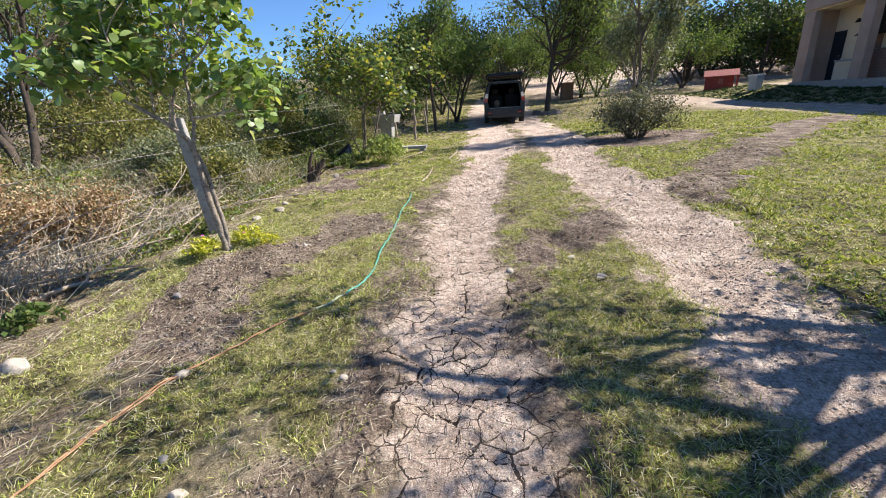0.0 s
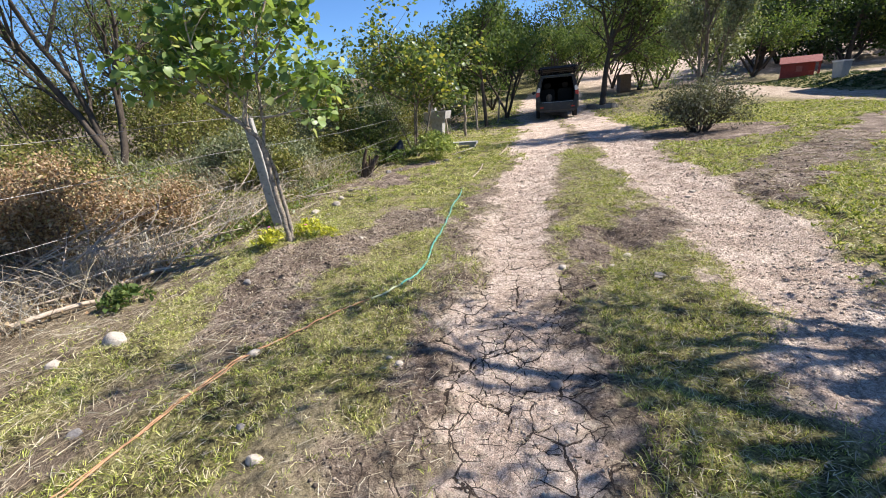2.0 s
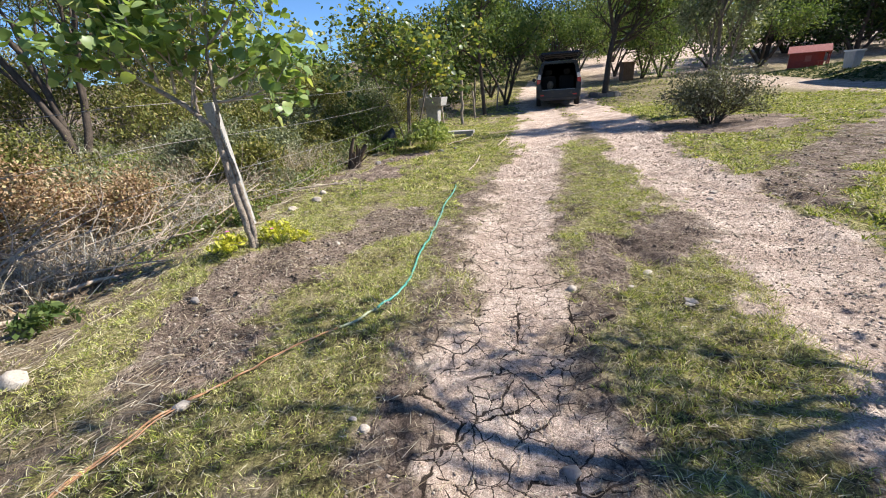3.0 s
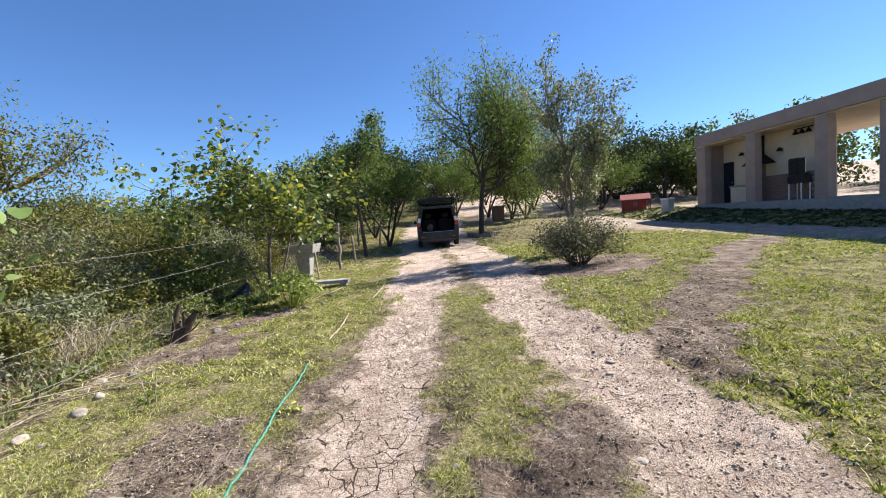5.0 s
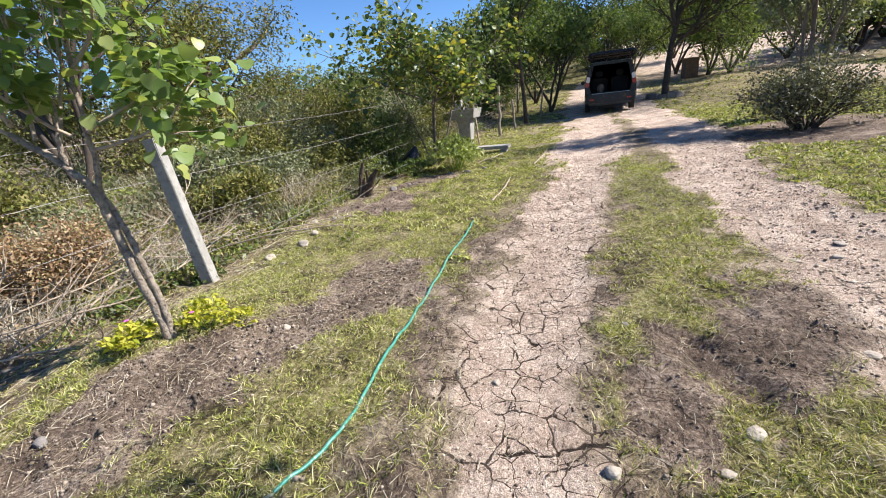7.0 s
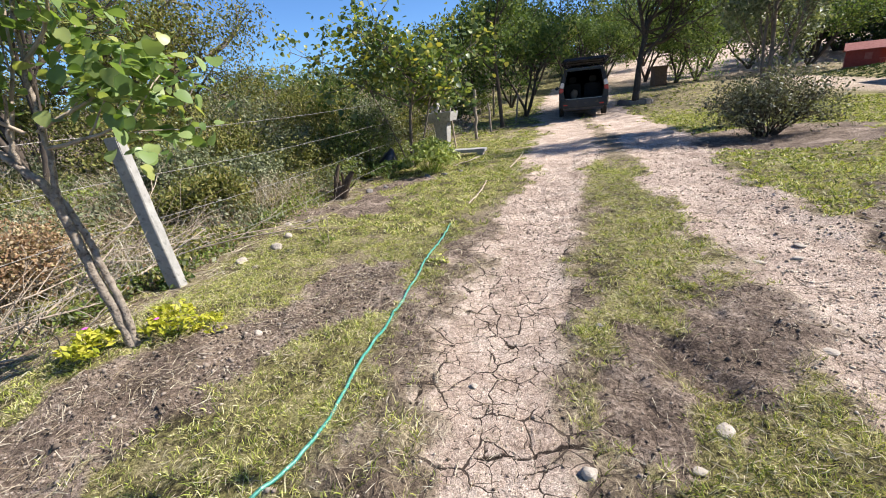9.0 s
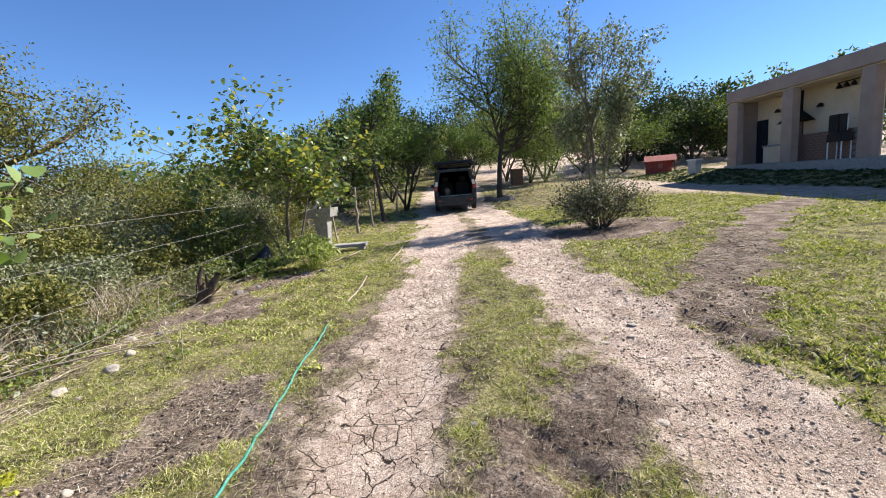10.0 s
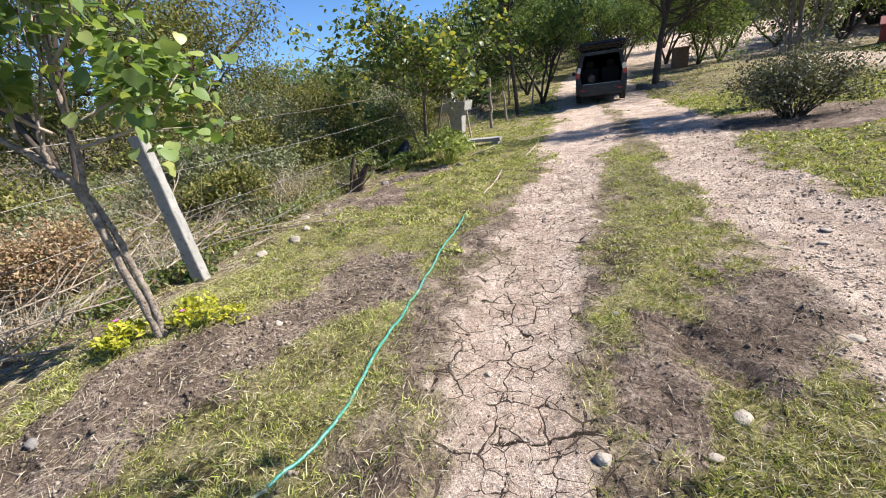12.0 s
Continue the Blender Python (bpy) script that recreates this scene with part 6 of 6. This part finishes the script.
def house():
    ang = math.degrees(math.atan2(-0.993, -0.12))
    # local x runs along the front towards the camera, local -y out of the front, z from the porch floor
    ob = empty("house", 17.0, 21.3, 1.2, ang, "pinkish plastered flat-roofed house with an open pillared porch", "house")
    B = -1.15  # back wall of the porch
    part("porch_floor", hbox(0.2, -6.0, -0.6, 13.2, 0.12, 0.0), M_CONCRETE, ob, "pale concrete porch floor", 0.01)
    part("end_wall", hbox(0.3, -6.0, 0.002, 0.62, -0.25, 2.9), M_PLASTER, ob)
    for a, b, nm in ((0.3, 0.98, "corner_pier"), (3.6, 4.15, "column"), (6.86, 7.36, "column"), (9.0, 9.75, "column"), (12.2, 12.9, "column")):
        part(nm, hbox(a, -0.25, 0.002, b, 0.05, 2.9), M_PLASTER, ob, "", 0.012)
    part("parapet", hbox(0.28, -6.1, 2.95, 13.2, 0.12, 3.48), M_PLASTER, ob, "deep plastered roof edge", 0.012)
    part("soffit", hbox(0.34, -5.9, 2.90, 13.0, 0.0, 2.948), M_PLASTER_PALE, ob)
    part("back_wall", hbox(0.62, B - 0.2, 0.002, 6.3, B, 2.898), M_PLASTER_PALE, ob, "cream plastered wall of the porch")
    door = part("door", hbox(0.66, B, 0.004, 1.32, B + 0.045, 2.0), M_DOOR, ob, "closed dark metal door", 0.006)
    for zz in (0.25, 0.85, 1.45):
        part("door_panel", hbox(0.74, B + 0.045, zz, 1.24, B + 0.055, zz + 0.42), M_DOOR, door, "", 0.004)
    part("door_handle", hrod((1.26, B + 0.045, 0.98), (1.26, B + 0.11, 0.98), 0.02), M_RIM, door, "metal door knob")
    part("white_pipe", hrod((1.44, B + 0.05, 0.0), (1.44, B + 0.05, 0.85), 0.045), M_WHITE, ob, "white upright pipe")
    part("worktop", hbox(1.58, B, 0.72, 2.75, B + 0.45, 0.80), M_CONCRETE, ob, "grey concrete ledge", 0.006)
    part("ledge_base", hbox(1.6, B, 0.002, 2.75, B + 0.4, 0.719), M_PLASTER_PALE, ob)
    part("flue", hbox(2.98, B, 1.9, 3.2, B + 0.25, 2.89), M_IRON, ob, "black square chimney flue", 0.006)
    bm = bmesh.new()
    lo = [bm.verts.new((v[0], -v[1], v[2])) for v in ((2.75, B, 1.62), (3.85, B, 1.62), (3.85, B + 0.75, 1.62), (2.75, B + 0.75, 1.62))]
    hi = [bm.verts.new((v[0], -v[1], v[2])) for v in ((2.95, B, 2.05), (3.25, B, 2.05), (3.25, B + 0.28, 2.05), (2.95, B + 0.28, 2.05))]
    bm.faces.new(lo), bm.faces.new(hi)
    for i in range(4):
        bm.faces.new((lo[i], lo[(i + 1) % 4], hi[(i + 1) % 4], hi[i]))
    part("hood", bm, M_IRON, ob, "black sloping grill hood", 0.008)
    part("hearth_back", hbox(2.82, B, 0.9, 3.25, B + 0.06, 1.6), M_BRICK, ob, "brown brick hearth back")
    counter = part("brick_counter", hbox(2.8, B, 0.002, 6.2, B + 0.55, 1.06), M_MORTAR, ob, "low brown brick barbecue counter")
    return ob, counter, B


house_ob, counter_ob, BACK = house()


def wall_lamp(along, zz):
    ob = empty("wall_lamp", 0, 0, 0, 0, "small black iron wall lamp on the porch wall", "lamp", "lamps on the porch wall")
    ob.matrix_basis = house_ob.matrix_basis @ Matrix.Translation((along, -BACK, zz))
    part("bracket", hrod((0, 0, 0), (0, 0.12, 0.02), 0.018), M_IRON, ob)
    part("shade", hrod((0, 0.14, 0.05), (0, 0.14, -0.10), 0.04, 0.13), M_IRON, ob)


wall_lamp(2.0, 2.3)
wall_lamp(4.15, 2.17)


def hanging_bells():
    ob = empty("bell_rack", 0, 0, 0, 0, "black iron rack with three hanging bells on the porch", "bells")
    ob.matrix_basis = house_ob.matrix_basis @ Matrix.Translation((4.75, -BACK - 0.02, 2.82))
    part("bar", hbox(0, 0, -0.03, 0.85, 0.05, 0.01), M_IRON, ob, "", 0.005)
    for x in (0.14, 0.43, 0.72):
        bm = hrod((x, 0.09, -0.09), (x, 0.09, -0.22), 0.05, 0.11, 12)
        hrod((x, 0.09, -0.03), (x, 0.09, -0.1), 0.01, 0.05, 12, bm)
        part("bell", bm, M_IRON, ob)


hanging_bells()


def grill():
    ob = empty("grill", 0, 0, 0, 0, "black iron box grill standing on pale legs before a brick counter", "grill")
    ob.matrix_basis = house_ob.matrix_basis @ Matrix.Translation((5.5, -BACK - 0.6, 0.002))
    part("firebox", hbox(0, 0, 0.62, 0.62, 0.42, 0.92), M_IRON, ob, "", 0.02)
    lid = part("lid", hbox(0.02, 0.02, 0.93, 0.45, 0.4, 1.58), M_IRON, ob, "raised black lid", 0.03)
    part("handle", hrod((0.47, 0.1, 1.0), (0.47, 0.1, 1.55), 0.018), M_WHITE, lid, "pale upright handle")
    for x in (0.04, 0.58):
        for y in (0.04, 0.38):
            part("leg", hrod((x, y, 0), (x, y, 0.62), 0.022), M_WHITE, ob, "pale metal leg")


grill()


def covered_load():
    x, y = 20.4, 13.4
    ob = empty("covered_bin", x, y, 1.2, -97, "large box under a dark blue tarpaulin beyond the porch", "bin")
    bm = box(-1.3, -0.7, 0.0, 1.3, 0.7, 0.95)
    bmesh.ops.subdivide_edges(bm, edges=bm.edges, cuts=6, use_grid_fill=True)
    for v in bm.verts:
        v.co += Vector((noise.noise(v.co * 3), noise.noise(v.co * 3 + Vector((9, 0, 0))), noise.noise(v.co * 2.5 + Vector((0, 9, 0))))) * 0.07
    part("tarpaulin", bm, M_BLUE, ob, "", shade=True)
    part("pallet", box(-1.25, -0.65, -0.1, 1.25, 0.65, 0.02), M_CRATE, ob)


covered_load()


# ---- playhouse, drum, crate, brick ring ----
def playhouse():
    x, y = 16.1, 25.2
    ob = empty("playhouse", x, y, gz(x, y) - 0.02, -30, "small red wooden playhouse with a pitched roof and porch rail", "playhouse")
    w, d, h = 0.95, 0.6, 0.95
    part("floor", box(-w - 0.05, -d - 0.1, 0.0, w + 0.35, d + 0.05, 0.08), M_CRATE, ob, "pale timber base", 0.008)
    part("back_wall", box(-w, d - 0.05, 0.08, w, d, h), M_RED, ob)
    part("end_wall", box(-w, -d, 0.08, -w + 0.05, d - 0.05, h), M_RED, ob)
    part("end_wall", box(w - 0.45, -d, 0.08, w - 0.4, d - 0.05, h), M_RED, ob)
    front = bmesh.new()
    for a in ((-w + 0.05, 0.08, -0.1, h), (0.22, 0.08, w - 0.45, h), (-0.1, 0.08, 0.22, 0.42), (-0.1, 0.72, 0.22, h)):
        box(a[0], -d, a[1], a[2], -d + 0.05, a[3], front)
    part("front_wall", front, M_RED, ob)
    part("window_frame", box(-0.12, -d - 0.015, 0.40, 0.24, -d - 0.002, 0.43), M_ROOF_RED, ob)
    part("window_frame", box(-0.12, -d - 0.015, 0.71, 0.24, -d - 0.002, 0.74), M_ROOF_RED, ob)
    part("window_pane", box(-0.1, -d + 0.02, 0.42, 0.22, -d + 0.03, 0.72), M_ROOF_RED, ob, "faded shutter")
    for sgn in (-1, 1):
        bm = slab_from_outline([(-w - 0.12, sgn * (d + 0.15), h - 0.05), (w + 0.25, sgn * (d + 0.15), h - 0.05), (w + 0.25, 0, h + 0.36), (-w - 0.12, 0, h + 0.36)], (0, 0, 0.04))
        part("roof_slope", bm, M_ROOF_RED, ob, "faded red roof boards")
    for gx in (-w, w - 0.45):
        part("gable", slab_from_outline([(gx, -d, h), (gx, d, h), (gx, 0, h + 0.33)], (0.05, 0, 0)), M_RED, ob)
    for px in (w + 0.2,):
        for py in (-d + 0.03, d - 0.05):
            part("porch_post", box(px - 0.03, py - 0.03, 0.08, px + 0.03, py + 0.03, h), M_RED, ob)
    part("rail", box(w - 0.4, -d, 0.36, w + 0.2, -d + 0.04, 0.41), M_ROOF_RED, ob)
    ob.scale = (0.74, 0.74, 0.8)
    for k in range(5):
        part("baluster", box(w - 0.32 + k * 0.12, -d + 0.005, 0.08, w - 0.29 + k * 0.12, -d + 0.03, 0.36), M_ROOF_RED, ob)


playhouse()


def drum():
    x, y = 15.35, 21.2
    ob = empty("water_tub", x, y, gz(x, y) - 0.01, 15, "grey-white square plastic tub with a pale lid", "tub")
    bm = bmesh.new()
    lo = [bm.verts.new(v) for v in ((-0.3, -0.3, 0), (0.3, -0.3, 0), (0.3, 0.3, 0), (-0.3, 0.3, 0))]
    hi = [bm.verts.new(v) for v in ((-0.38, -0.38, 0.72), (0.38, -0.38, 0.72), (0.38, 0.38, 0.72), (-0.38, 0.38, 0.72))]
    bm.faces.new(lo), bm.faces.new(hi)
    for i in range(4):
        bm.faces.new((lo[i], lo[(i + 1) % 4], hi[(i + 1) % 4], hi[i]))
    part("tub", bm, M_BUCKET, ob, "", 0.03)
    part("lid", box(-0.42, -0.42, 0.72, 0.42, 0.42, 0.80), M_WHITE, ob, "pale lid", 0.02)
    ob.scale = (0.62, 0.62, 0.9)


drum()


def crate():
    x, y = 8.35, 28.5
    ob = empty("wooden_crate", x, y, gz(x, y) - 0.01, 8, "upright brown wooden box standing on the slope", "crate")
    part("core", box(-0.30, -0.28, 0.0, 0.30, 0.28, 0.98), M_CRATE, ob)
    for k in range(5):
        part("board", box(-0.33 + k * 0.134, -0.31, 0.02, -0.33 + k * 0.134 + 0.125, -0.282, 0.97), M_CRATE, ob, "", 0.004)
    part("lid", box(-0.38, -0.36, 0.98, 0.38, 0.34, 1.03), M_CRATE, ob, "", 0.006)


crate()


def tree_ring():
    x, y = 5.45, 21.5
    ob = empty("brick_ring", x, y, gz(x, y), 0, "low ring of dark stones round a tree's foot", "tree surround")
    for k in range(13):
        a = k * 2 * math.pi / 13
        bm = box(-0.16, -0.08, -0.05, 0.16, 0.08, 0.13 + 0.03 * (k % 3))
        s = part("brick", bm, M_STONE_DARK, ob, "", 0.02)
        s.matrix_basis = Matrix.Translation((math.cos(a) * 0.62, math.sin(a) * 0.62, 0)) @ Matrix.Rotation(a + math.pi / 2, 4, "Z")


tree_ring()


# ---- bricks of the porch counter, last ----
def counter_bricks():
    me = None
    for row in range(10):
        for k in range(16):
            x = 2.8 + k * 0.242 + (0.12 if row % 2 else 0)
            if x + 0.23 > 6.2:
                continue
            if me is None:
                bm = box(0, 0, 0, 0.23, 0.012, 0.095)
                ob = part("brick", bm, M_BRICK, counter_ob, "", 0.004)
                me = ob.data
            else:
                ob = new("brick", me)
                ob.parent = counter_ob
            ob.location = (x, -BACK - 0.563, 0.015 + row * 0.104)


counter_bricks()
